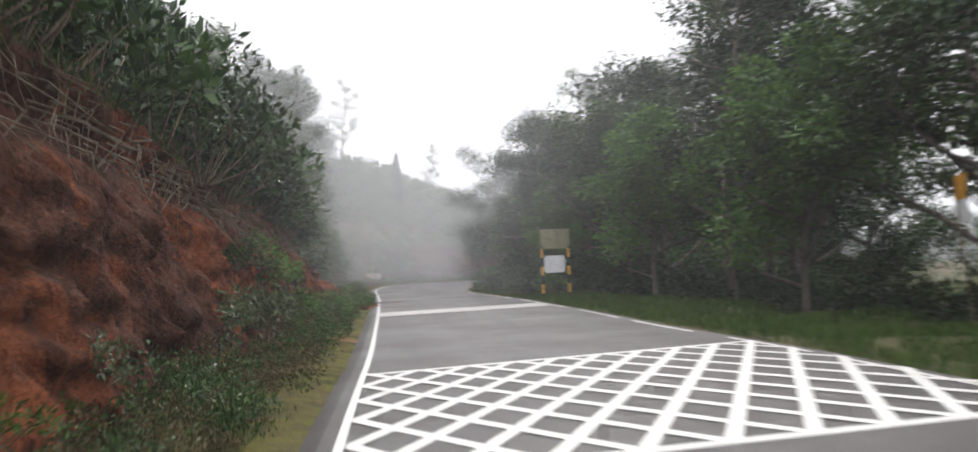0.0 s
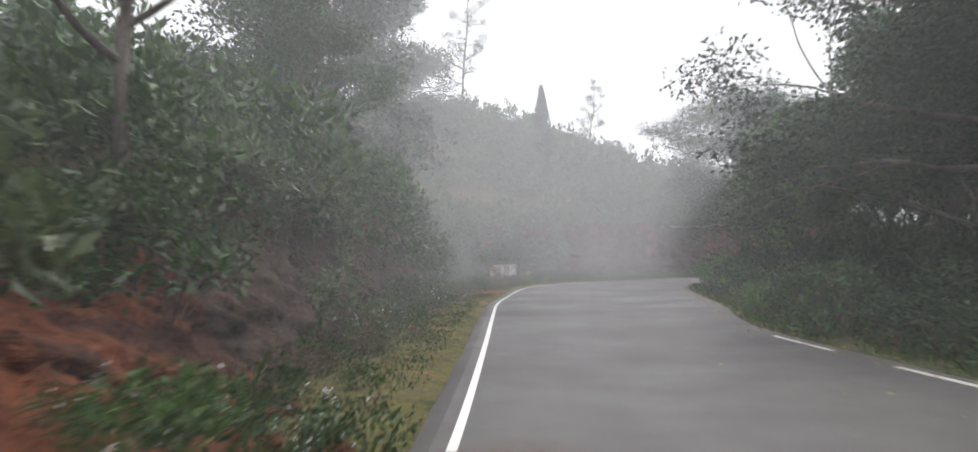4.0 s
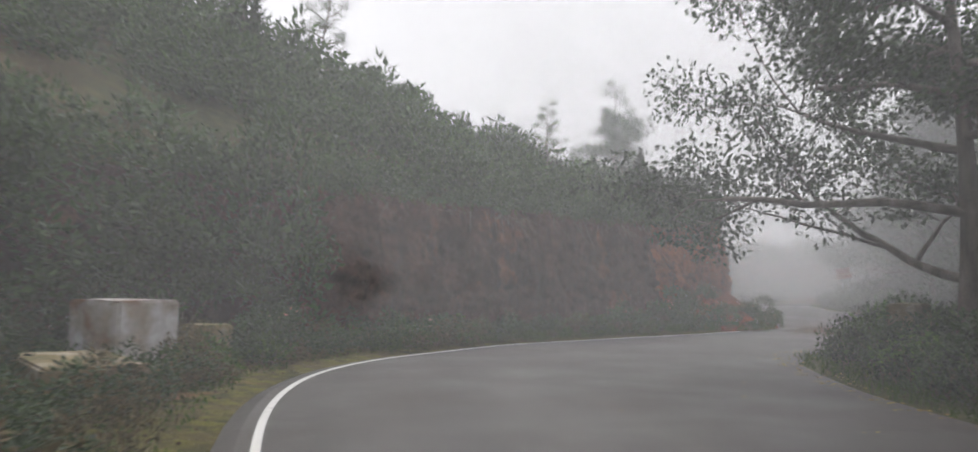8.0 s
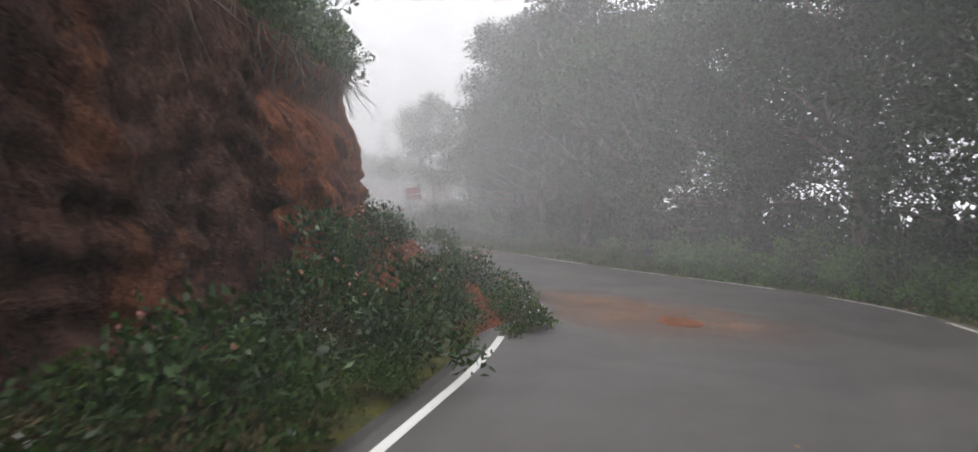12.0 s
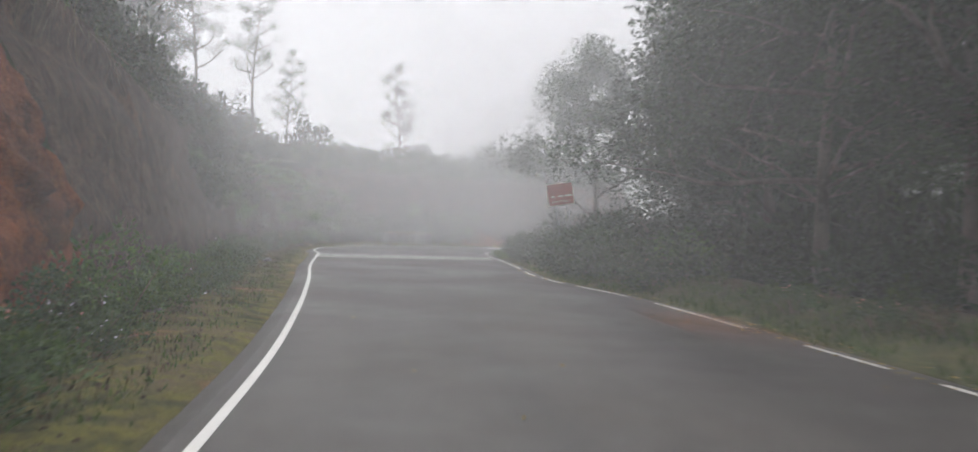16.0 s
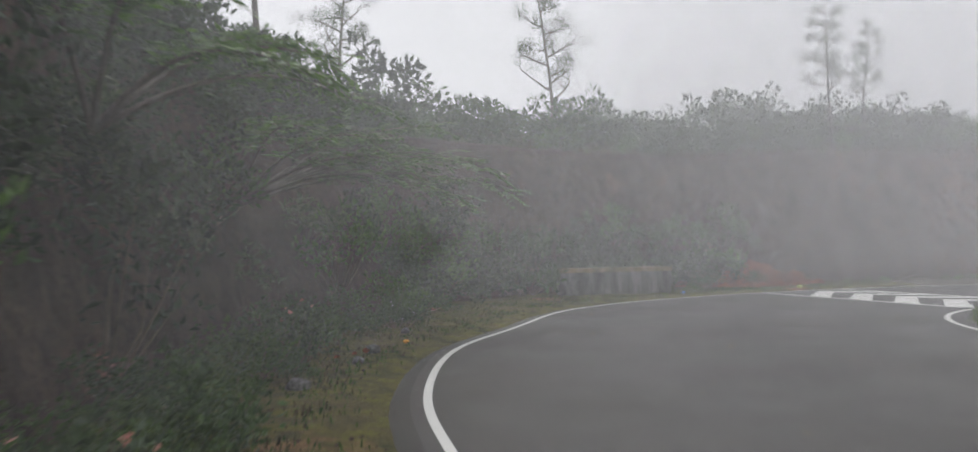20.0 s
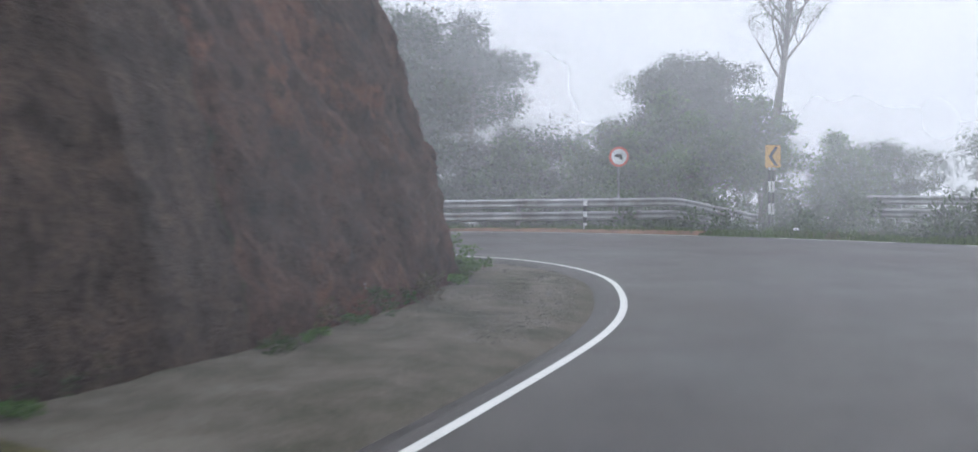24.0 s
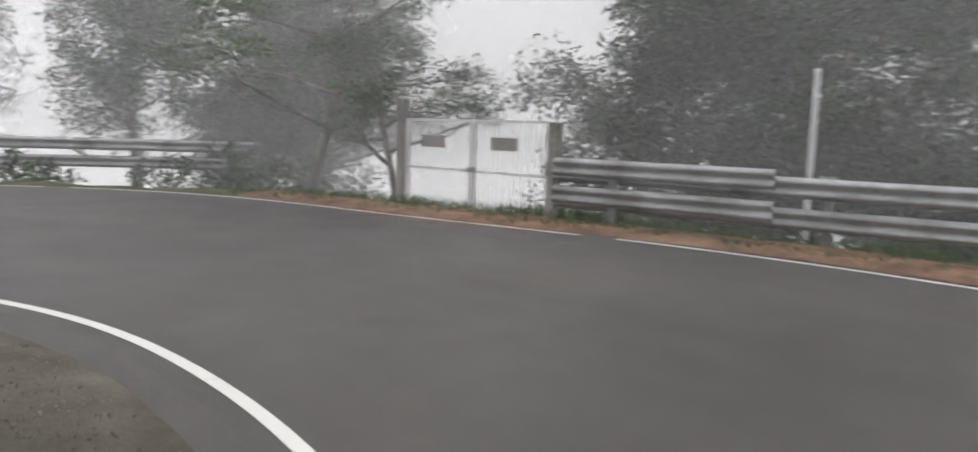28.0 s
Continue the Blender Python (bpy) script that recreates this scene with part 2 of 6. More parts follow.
M_WALL = mottled("stained_concrete", (0.056, 0.054, 0.048), (0.136, 0.132, 0.120), (0.232, 0.224, 0.208), 3.0, 18, 0.95, 0.15, 0.6, 0.015, (1, 1, 0.25))
M_GATE = mottled("pale_painted_steel", (0.55, 0.55, 0.54), (0.64, 0.64, 0.63), (0.70, 0.70, 0.69), 2.0, 30, 0.5, 0.4, 0.08, 0.004)
M_BARK = mottled("grey_brown_bark", (0.075, 0.06, 0.05), (0.13, 0.108, 0.09), (0.21, 0.185, 0.16), 3.0, 24, 0.95, 0.15, 0.9, 0.03, (1, 1, 0.2))
M_TWIG = mottled("dry_twig", (0.10, 0.075, 0.055), (0.16, 0.125, 0.09), (0.22, 0.18, 0.14), 4.0, 30, 0.95, 0.1, 0.5, 0.01)
M_LEAF = foliage("leaf_mid_green", (0.017, 0.041, 0.009), (0.057, 0.110, 0.022))
M_LEAF_DARK = foliage("leaf_dark_green", (0.010, 0.025, 0.008), (0.034, 0.069, 0.018), 0.55, 0.35, 0.2)
M_LEAF_PALE = foliage("leaf_pale_green", (0.040, 0.060, 0.026), (0.120, 0.152, 0.072), 0.5, 0.45, 0.3)
M_LEAF_FRESH = foliage("leaf_fresh_green", (0.030, 0.078, 0.011), (0.099, 0.184, 0.029), 0.5, 0.45, 0.35)
M_DRY = foliage("dry_grass", (0.056, 0.052, 0.024), (0.160, 0.128, 0.068), 0.8, 0.15, 0.3)
M_GRASS = foliage("verge_grass", (0.027, 0.060, 0.010), (0.084, 0.129, 0.026), 0.7, 0.25, 0.3)
M_FLOWER = foliage("pink_flower", (0.55, 0.20, 0.16), (0.75, 0.42, 0.34), 0.7, 0.2, 0.3)
M_FLOWER_W = foliage("white_flower", (0.6, 0.58, 0.6), (0.75, 0.72, 0.76), 0.7, 0.2, 0.3)


# ---- mesh helpers ----
def mesh_of(name, verts, faces, mat, smooth=False):
    me = bpy.data.meshes.new(name)
    v = np.asarray(verts, dtype=np.float32)
    f = np.asarray(faces, dtype=np.int32)
    k = f.shape[1]
    me.vertices.add(len(v))
    me.vertices.foreach_set("co", v.ravel())
    me.loops.add(f.size)
    me.loops.foreach_set("vertex_index", f.ravel())
    me.polygons.add(len(f))
    me.polygons.foreach_set("loop_start", np.arange(0, f.size, k, dtype=np.int32))
    me.polygons.foreach_set("loop_total", np.full(len(f), k, dtype=np.int32))
    me.update(calc_edges=True)
    if smooth:
        me.polygons.foreach_set("use_smooth", np.ones(len(f), dtype=bool))
    me.materials.append(mat)
    return me


def child(name, me, parent, label=""):
    ob = new(name, me)
    ob.parent = parent
    if label:
        ob["label"] = label
    return ob


def part(name, bm, mat, parent, label=""):
    """Links a bmesh as one mesh under a thing or a part."""
    me = bpy.data.meshes.new(name)
    bm.to_mesh(me)
    bm.free()
    me.materials.append(mat)
    return child(name, me, parent, label)


def box_bm(sx, sy, sz, at=(0, 0, 0), bevel=0.0, rot=(0, 0, 0), into=None):
    bm = into or bmesh.new()
    m = pose(*at, *rot) @ Matrix.Diagonal((sx, sy, sz, 1))
    r = bmesh.ops.create_cube(bm, size=1.0, matrix=m)
    if bevel:
        edges = list({e for v in r["verts"] for e in v.link_edges})
        bmesh.ops.bevel(bm, geom=edges, offset=bevel, segments=2, profile=0.6, affect="EDGES")
    return bm


def tube(points, radii, sides=7, cap=True):
    """Vertices and quads of a tapering tube along points."""
    P = np.asarray(points, dtype=float)
    n = len(P)
    tang = np.gradient(P, axis=0)
    tang /= np.linalg.norm(tang, axis=1)[:, None] + 1e-9
    ref = np.tile(np.array([0.31, 0.93, 0.2]), (n, 1))
    u = np.cross(tang, ref)
    u /= np.linalg.norm(u, axis=1)[:, None] + 1e-9
    w = np.cross(tang, u)
    a = np.linspace(0, 2 * np.pi, sides, endpoint=False)
    ring = (u[:, None] * np.cos(a)[None, :, None] + w[:, None] * np.sin(a)[None, :, None]) * np.asarray(radii)[:, None, None]
    V = (P[:, None] + ring).reshape(-1, 3)
    i, j = np.meshgrid(np.arange(n - 1), np.arange(sides), indexing="ij")
    k = (j + 1) % sides
    F = np.stack([i * sides + j, i * sides + k, (i + 1) * sides + k, (i + 1) * sides + j], -1).reshape(-1, 4)
    return V, F


def joined(pieces):
    V, F, o = [], [], 0
    for v, f in pieces:
        V.append(v)
        F.append(f + o)
        o += len(v)
    return np.concatenate(V), np.concatenate(F)


def leaf_quads(P, A, length, width, rng, fold=0.25):
    """One four-cornered folded leaf at each place P along each way A."""
    n = len(P)
    A = A / (np.linalg.norm(A, axis=1)[:, None] + 1e-9)
    r = rng.normal(size=(n, 3))
    S = np.cross(A, r)
    S /= np.linalg.norm(S, axis=1)[:, None] + 1e-9
    N = np.cross(A, S)
    L = (length * rng.uniform(0.65, 1.3, n))[:, None]
    Wd = (width * rng.uniform(0.7, 1.25, n))[:, None]
    mid = P + A * L * 0.45 + N * Wd * fold
    V = np.stack([P, mid + S * Wd * 0.5, P + A * L, mid - S * Wd * 0.5], 1).reshape(-1, 3)
    F = np.arange(n * 4).reshape(-1, 4)
    return V, F


def in_ball(n, rng):
    d = rng.normal(size=(n, 3))
    d /= np.linalg.norm(d, axis=1)[:, None]
    return d * (rng.uniform(0, 1, n) ** 0.45)[:, None]


# ---- plan: the two painted edge lines of the road (x, y), hill side with bank data ----
# hill-side line: x, y, verge width, bank height, bank run
HILL = [
    (-0.45, -14, 1.7, 3.2, 0.9), (-0.47, 6, 1.7, 3.3, 0.9), (-0.45, 12, 1.7, 2.9, 0.9), (-0.52, 18, 1.7, 2.7, 1), (-0.61, 24, 1.7, 2.5, 1.1),
    (-0.69, 28, 1.8, 2, 1.3), (-0.75, 32, 2, 1.4, 1.6), (-0.97, 38, 2.1, 2.2, 1.2), (-1.22, 44.01, 2, 2.4, 0.9), (-1.38, 49, 2.2, 2.4, 1),
    (-1.19, 53.99, 3, 2.4, 1.4), (-0.96, 58.51, 4.4, 2.6, 1.6), (-0.43, 62.03, 4.4, 2.8, 1.4), (0.48, 64.58, 3.8, 3, 1),
    (1.86, 66.39, 2.8, 3.1, 0.7), (3.7, 67.78, 2, 3.1, 0.6), (5.15, 68.78, 1.8, 3.1, 0.55), (6.52, 69.35, 1.7, 3.1, 0.5),
    (8.49, 70.13, 1.7, 3.1, 0.5), (10.85, 70.99, 1.7, 3.1, 0.5), (12.93, 71.76, 1.8, 3.2, 0.6), (14.98, 72.69, 2, 3.3, 0.7),
    (16.16, 73.51, 2, 3.3, 0.7), (18.02, 75.26, 1.6, 3.6, 0.7), (20.21, 77.78, 1.25, 4.0, 0.6), (22.42, 80.45, 1.5, 4, 0.8),
    (25.32, 84.13, 2.4, 4.2, 1.6), (27.77, 87.56, 2.4, 4.4, 1.4), (29.55, 90.17, 2.6, 4.3, 1.2), (31.22, 92.68, 2.8, 4.2, 1.2),
    (33.05, 95.53, 2.8, 4, 1.2), (34.69, 97.9, 2.8, 4, 1.3), (36.07, 99.87, 2.7, 4, 1.3), (37.5, 101.93, 2.6, 3.8, 1.4),
    (38.80, 104.22, 2.6, 3.8, 1.4), (40.80, 106.48, 2.8, 3.8, 1.4), (43.06, 107.86, 3, 3.8, 1.3), (45.54, 109.33, 3.3, 3.8, 1.2),
    (47.99, 109.78, 3.4, 3.8, 1.1), (50.26, 109.59, 3.2, 3.8, 1.1), (52.72, 109.04, 2.9, 3.8, 1.1), (55.39, 108.08, 2.6, 3.9, 1.1),
    (58.18, 106.55, 2.4, 4, 1.2), (61.12, 105.11, 2.3, 4, 1.4), (63.49, 104.62, 2.2, 4.2, 1.1), (65.09, 104.65, 2.0, 4.3, 1.3),
    (66.38, 105.07, 2.25, 4.3, 1.8), (67.45, 105.82, 2.3, 4.3, 2.4), (68.25, 107.12, 2.3, 4.2, 2.8), (68.88, 108.82, 2.2, 3.6, 1.6),
    (69.07, 110.98, 2.4, 3.4, 1.6), (68.37, 113.69, 2.8, 3.2, 1.6), (67.3, 116.5, 2.8, 3.2, 1.6), (65, 118.8, 2.8, 3.2, 1.6),
    (60, 121.5, 2.6, 3.2, 1.4), (50, 125.5, 2.4, 3.2, 1.4), (38, 130, 2.4, 3.2, 1.4)]
VALLEY = [
    (6, -14), (5.44, 6.19), (5.39, 10), (5.02, 15), (4.91, 20), (4.59, 26.5), (4.2, 31.5), (3.71, 36), (3.45, 41.01), (4.27, 47.01),
    (4.81, 53), (5.35, 57.4), (6.35, 60.6), (7.75, 63.1), (9.3, 65.3), (11.1, 66.35), (13.3, 66.65), (15.93, 66.79), (18.81, 67.76), (21.4, 68.91),
    (23.67, 70.95), (25.32, 73.42), (27.1, 76.39), (29.2, 79.05), (31.62, 82.32), (34.42, 86.31), (36.7, 90.63), (39.94, 94.51),
    (42.58, 97.73), (44.46, 100.1), (46.2, 102), (48.3, 103.6), (50.6, 103.9), (53.3, 102.6), (56.3, 100.4), (60, 97.4), (64, 95.2),
    (67, 95.2), (69.91, 97.96), (71.78, 100.27), (73.43, 102.89), (74.64, 105.67), (75.15, 109.04), (74.96, 112.95), (74.61, 117.37),
    (73.07, 120.61), (70.55, 123.03), (66.5, 126.5), (60, 129.5), (50, 133.5), (38, 138)]


def spline(ctrl, step):
    """Even samples along a smooth curve through the rows of ctrl; extra columns go along."""
    C = np.asarray(ctrl, dtype=float)
    out = []
    for i in range(len(C) - 1):
        p0, p1, p2, p3 = C[max(i - 1, 0)], C[i], C[i + 1], C[min(i + 2, len(C) - 1)]
        m = max(4, int(np.linalg.norm(p2[:2] - p1[:2]) / 0.1))
        u = np.linspace(0, 1, m, endpoint=False)[:, None]
        out.append(0.5 * (2 * p1 + (p2 - p0) * u + (2 * p0 - 5 * p1 + 4 * p2 - p3) * u * u + (3 * p1 - p0 - 3 * p2 + p3) * u ** 3))
    D = np.concatenate(out + [C[-1:]])
    for _ in range(30):
        D[1:-1, :2] = 0.25 * D[:-2, :2] + 0.5 * D[1:-1, :2] + 0.25 * D[2:, :2]
    s = np.concatenate([[0], np.cumsum(np.linalg.norm(np.diff(D[:, :2], axis=0), axis=1))])
    q = np.linspace(0, s[-1], int(s[-1] / step) + 1)
    return np.stack([np.interp(q, s, D[:, k]) for k in range(D.shape[1])], 1), q


def left_normals(P):
    t = np.gradient(P[:, :2], axis=0)
    t /= np.linalg.norm(t, axis=1)[:, None]
    return np.stack([-t[:, 1], t[:, 0]], 1)


HL, HS = spline(HILL, 0.25)
VL, VS = spline(VALLEY, 0.25)
HN, VN = left_normals(HL), -left_normals(VL)
TOE = HL[:, :2] + HN * HL[:, 2:3]


def station(x, y):
    """Index along the hill-side line nearest to a place."""
    return int(np.argmin((HL[:, 0] - x) ** 2 + (HL[:, 1] - y) ** 2))


def vstation(x, y):
    return int(np.argmin((VL[:, 0] - x) ** 2 + (VL[:, 1] - y) ** 2))


def wobble(x, y, z, scale, seed=0.0):
    return noise.noise(Vector((x * scale + seed, y * scale - seed, z * scale)))


def land(x, y):
    """Height of the ground away from the road, and the side: 1 hill, -1 valley, 0 road."""
    i, j = station(x, y), vstation(x, y)
    dh, dv = np.hypot(*(HL[i, :2] - (x, y))), np.hypot(*(VL[j] - (x, y)))
    sh, sv = np.dot(HN[i], (x, y) - HL[i, :2]), np.dot(VN[j], (x, y) - VL[j])
    if dh <= dv and sh > 0:
        w, h, r = HL[i, 2], HL[i, 3], HL[i, 4]
        back = dh - w - r
        if dh < w + 0.9:
            return -0.14, 1
        z = h - 0.25 + (5.5 if y < 52 or x > 24 else 3.6 + 6.5 * clamp01((9 - x) / 14) * clamp01((y - 52) / 10)) * (1 - math.exp(-max(back, 0) / 10.0)) if back > 0.6 else -0.1
        return z + 0.5 * wobble(x, y, 0, 0.15) * clamp01(back / 4), 1
    if dv < dh and sv > 0:
        flat = 5.0 if y < 62 else 3.5
        z = -0.02 - 0.03 * dv if dv < flat else -0.02 - 0.03 * flat - 0.33 * (dv - flat)
        ledge = 2.2 + 4.0 * clamp01((102.5 - y) / 4)
        if x > 60 and dv > ledge:
            z = -0.1 - 0.5 * (dv - ledge)
        if y > 62 and x < 48 and dv < 6:
            z += 0.45 * clamp01((dv - 1.0) / 2.0)
        return max(z, -45) + 0.25 * wobble(x, y, 3, 0.3) * clamp01(dv / 3), -1
    return -0.12, 0


# ---- ground sheet, reaching the horizon ----
def grid_axis(lo, hi, step, far):
    inner = list(np.arange(lo, hi + 0.01, step))
    reach = [4, 10, 20, 40, 80, 200, 600, far]
    return np.array([lo - r for r in reversed(reach)] + inner + [hi + r for r in reach])


def build_ground():
    gx, gy = grid_axis(-32, 110, 1.0, 2500), grid_axis(-24, 150, 1.0, 2500)
    X, Y = np.meshgrid(gx, gy, indexing="ij")
    flat = np.stack([X.ravel(), Y.ravel()], 1)
    V = []
    for x, y in flat:
        V.append((x, y, land(x, y)[0]))
    nx, ny = len(gx), len(gy)
    i, j = np.meshgrid(np.arange(nx - 1), np.arange(ny - 1), indexing="ij")
    F = np.stack([i * ny + j, (i + 1) * ny + j, (i + 1) * ny + j + 1, i * ny + j + 1], -1).reshape(-1, 4)
    ob = new("ground", mesh_of("ground", V, F, M_GROUND, True))
    return tagged(ob, "forest floor with leaf litter moss and red earth", "ground", kind="structure")


def strip(name, A, B, z, mat, cols=2, zfun=None):
    """A sheet lofted between two rows of points of the same length."""
    n = len(A)
    u = np.linspace(0, 1, cols)
    P = A[:, None, :2] * (1 - u)[None, :, None] + B[:, None, :2] * u[None, :, None]
    V = np.concatenate([P.reshape(-1, 2), np.full((n * cols, 1), z)], 1)
    if zfun is not None:
        V[:, 2] += zfun(V)
    i, j = np.meshgrid(np.arange(n - 1), np.arange(cols - 1), indexing="ij")
    F = np.stack([i * cols + j, i * cols + j + 1, (i + 1) * cols + j + 1, (i + 1) * cols + j], -1).reshape(-1, 4)
    return mesh_of(name, V, F, mat, True)


def matched(step=0.5):
    """Rows across the road: points of both edge lines at even shares of their way, pinned at bends."""
    pins = [(-0.45, -14, 6.0, -14), (-0.65, 24, 4.7, 24), (-1.1, 50, 4.7, 50), (0.45, 64.6, 7.2, 62.5), (6.6, 69.1, 10.2, 64.7), (15, 72.3, 18.2, 67.5),
            (22.6, 80.3, 27.0, 76.0), (36.3, 99.7, 41.2, 95.4), (48, 109.8, 49.4, 103.8), (58, 106.2, 56.3, 100.4), (65.2, 104.1, 67, 95.2),
            (68.5, 107, 75.3, 105.5), (69.2, 111.5, 75.7, 113), (60, 121.5, 63, 128.2), (38, 130, 38, 138)]
    a = [HS[station(p[0], p[1])] for p in pins]
    b = [VS[vstation(p[2], p[3])] for p in pins]
    s = np.arange(a[0], a[-1], step)
    t = np.interp(s, a, b)
    A = np.stack([np.interp(s, HS, HL[:, k]) for k in (0, 1)], 1)
    B = np.stack([np.interp(t, VS, VL[:, k]) for k in (0, 1)], 1)
    return A, B


ROAD_A, ROAD_B = matched()


def build_road():
    d = ROAD_B - ROAD_A
    d /= np.linalg.norm(d, axis=1)[:, None]
    A, B = ROAD_A - d * 0.16, ROAD_B + d * 0.2
    me = strip("road", A, B, 0.0, M_ASPHALT, 9)
    idx = np.empty(len(me.loops), dtype=np.int32)
    me.loops.foreach_get("vertex_index", idx)
    me.uv_layers.new(name="lane").data.foreach_set("uv", np.stack([(idx % 9) / 8.0, (idx // 9) * 0.05], 1).astype(np.float32).ravel())
    road = new("road", me)
    tagged(road, "dark grey asphalt hill road with white edge lines", "road", kind="structure")
    # tapered shoulders down to the verge
    for P, s in ((A, -1), (B, 1)):
        child("shoulder", strip("shoulder", P, P + s * d * 0.22, 0.0, M_ASPHALT, 3, lambda V: -0.07 * np.tile(np.array([0, 0.35, 1.0]), len(V) // 3)), road)
    return road


def polyline_line(P, N, width, z, mat, lo, hi, name, parent, label=""):
    A, B = P[lo:hi, :2] - N[lo:hi] * width / 2, P[lo:hi, :2] + N[lo:hi] * width / 2
    return child(name, strip(name, A, B, z, mat, 2), parent, label)


def build_bank():
    """The cut slope along the hill side, in stretches, with ribs, cracks, gullies and an overhanging turf lip."""
    runs = [(-0.45, -14, M_SOIL_CRUST, "steep cut bank of red earth with dark crust"), (-0.8, 34, M_SOIL_DULL, "dark brown bank with dry roots under shrubs"),
            (-1.2, 52, M_SOIL_DULL, "overgrown earth bank under shrubs"), (1.7, 66.2, M_SOIL, "tall vertical red earth cutting with streaks"),
            (13.5, 72, M_SOIL_RED, "fresh orange earth cutting with overhanging turf"), (27, 86.5, M_SOIL_DULL, "brown earth bank overgrown with weeds"),
            (45, 109, M_SOIL_DULL, "grassy brown earth bank above the road"), (59, 106, M_SOIL_DARK, "dark rounded earth and rock nose of bank"),
            (69, 111, M_SOIL_DULL, "overgrown earth bank beyond the hairpin")]
    cuts = [station(x, y) for x, y, _, _ in runs] + [len(HL) - 1]
    cut_rough, s0, s1 = HS[station(-0.7, 33)], HS[station(13, 71.6)], HS[station(31, 92)]
    for k, (lo, hi) in enumerate(zip(cuts[:-1], cuts[1:])):
        near = k < 5 or k == 7
        rows = 64 if near else 40
        q = np.arange(lo, hi + 1e-6, 0.5 if near else 1.0)
        data = [np.interp(q, np.arange(len(HL)), c) for c in (HL[:, 2], HL[:, 3], HL[:, 4], HS, TOE[:, 0], TOE[:, 1], HN[:, 0], HN[:, 1])]
        V = []
        for w, h, r, s, tx, ty, nx, ny in zip(*data):
            rough = 1.15 if s < cut_rough else 0.45 if k == 7 else 0.8
            for row in range(rows):
                u = row / (rows - 1)
                if u < 0.72:
                    f = u / 0.72
                    z = h * f
                    back = r * (f ** 1.25) - 0.06
                    amp = 0.38 * math.sin(math.pi * min(1, f * 1.15)) + 0.05
                else:
                    f = (u - 0.72) / 0.28
                    z = h + 0.9 * f - 0.05
                    back = r + 4.0 * f ** 1.3 - 0.25 * (1 - f) * math.sin(f * 9)
                    amp = 0.3
                px, py = tx + nx * back, ty + ny * back
                n1 = wobble(px, py, z * 0.35, 0.55)
                n2 = wobble(tx, ty, z * 0.4, 1.7, 9.0)
                n3 = wobble(px, py, z, 4.5, 4.0)
                d = back + amp * rough * (0.55 * n1 + 0.5 * n2 + 0.3 * n3)
                if near and u < 0.8:
                    p = Vector((px, py, z * 0.7))
                    hard = noise.turbulence(p * 0.9, 4, True)
                    cell = noise.voronoi(p * 1.5)[0]
                    crack = max(0.0, 1 - (cell[1] - cell[0]) / 0.16)
                    ribs = noise.turbulence(Vector((px * 1.9, py * 1.9, z * 0.55)), 4, True) - 0.42
                    chips = noise.turbulence(Vector((px * 4.2, py * 4.2, z * 3.0)), 3, True) - 0.4
                    d += amp * (0.45 * (hard - 0.45) + 0.22 * crack) * (0.6 if k == 7 else 1.0) + min(amp, 0.3) * (0.55 * ribs + 0.3 * chips) + 0.05 * n3
                if u < 0.72 and (s < cut_rough or s0 < s < s1):
                    d += (0.34 + 0.4 * n1) * math.exp(-((f - 0.84) / 0.09) ** 2) + 0.16 * max(0, n2) * math.exp(-((f - 0.5) / 0.2) ** 2)
                if row == 0:
                    z = -0.15
                V.append((tx + nx * d, ty + ny * d, z + 0.24 * n2 * amp))
        m = len(q)
        i, j = np.meshgrid(np.arange(m - 1), np.arange(rows - 1), indexing="ij")
        F = np.stack([i * rows + j, i * rows + j + 1, (i + 1) * rows + j + 1, (i + 1) * rows + j], -1).reshape(-1, 4)[:, ::-1]
        ob = new("cut_bank", mesh_of("cut_bank", V, F, runs[k][2], True))
        tagged(ob, runs[k][3], "earth bank", kind="structure")


def build_verges():
    """Mossy strip between road and bank; a concrete apron in the hairpin."""
    a, b = station(57.0, 106.7), station(69.5, 111)
    rise = (-0.07, -0.005, 0.03, 0.035, 0.035, 0.035, 0.035, 0.035)
    lift = lambda V: np.array([rise[k % 8] + (0.03 * wobble(x, y, 0, 1.1) + 0.02 * wobble(x, y, 0, 4.0)) * (k % 8 > 0) for k, (x, y, _) in enumerate(V)])
    for lo, hi, mat, lab, nm in ((0, a + 1, M_VERGE, "mossy earth verge with gravel and red soil", "verge"), (a, b + 1, M_APRON, "worn concrete apron inside the hairpin", "concrete_apron"),
                                 (b, len(HL), M_VERGE, "mossy earth verge inside the bend", "verge")):
        A = HL[lo:hi, :2] + HN[lo:hi] * 0.20
        B = TOE[lo:hi] + HN[lo:hi] * 0.5
        tagged(new(nm, strip(nm, A, B, 0.0, mat, 8, lift)), lab, "verge", kind="structure")


ground = build_ground()
road = build_road()
build_bank()
build_verges()

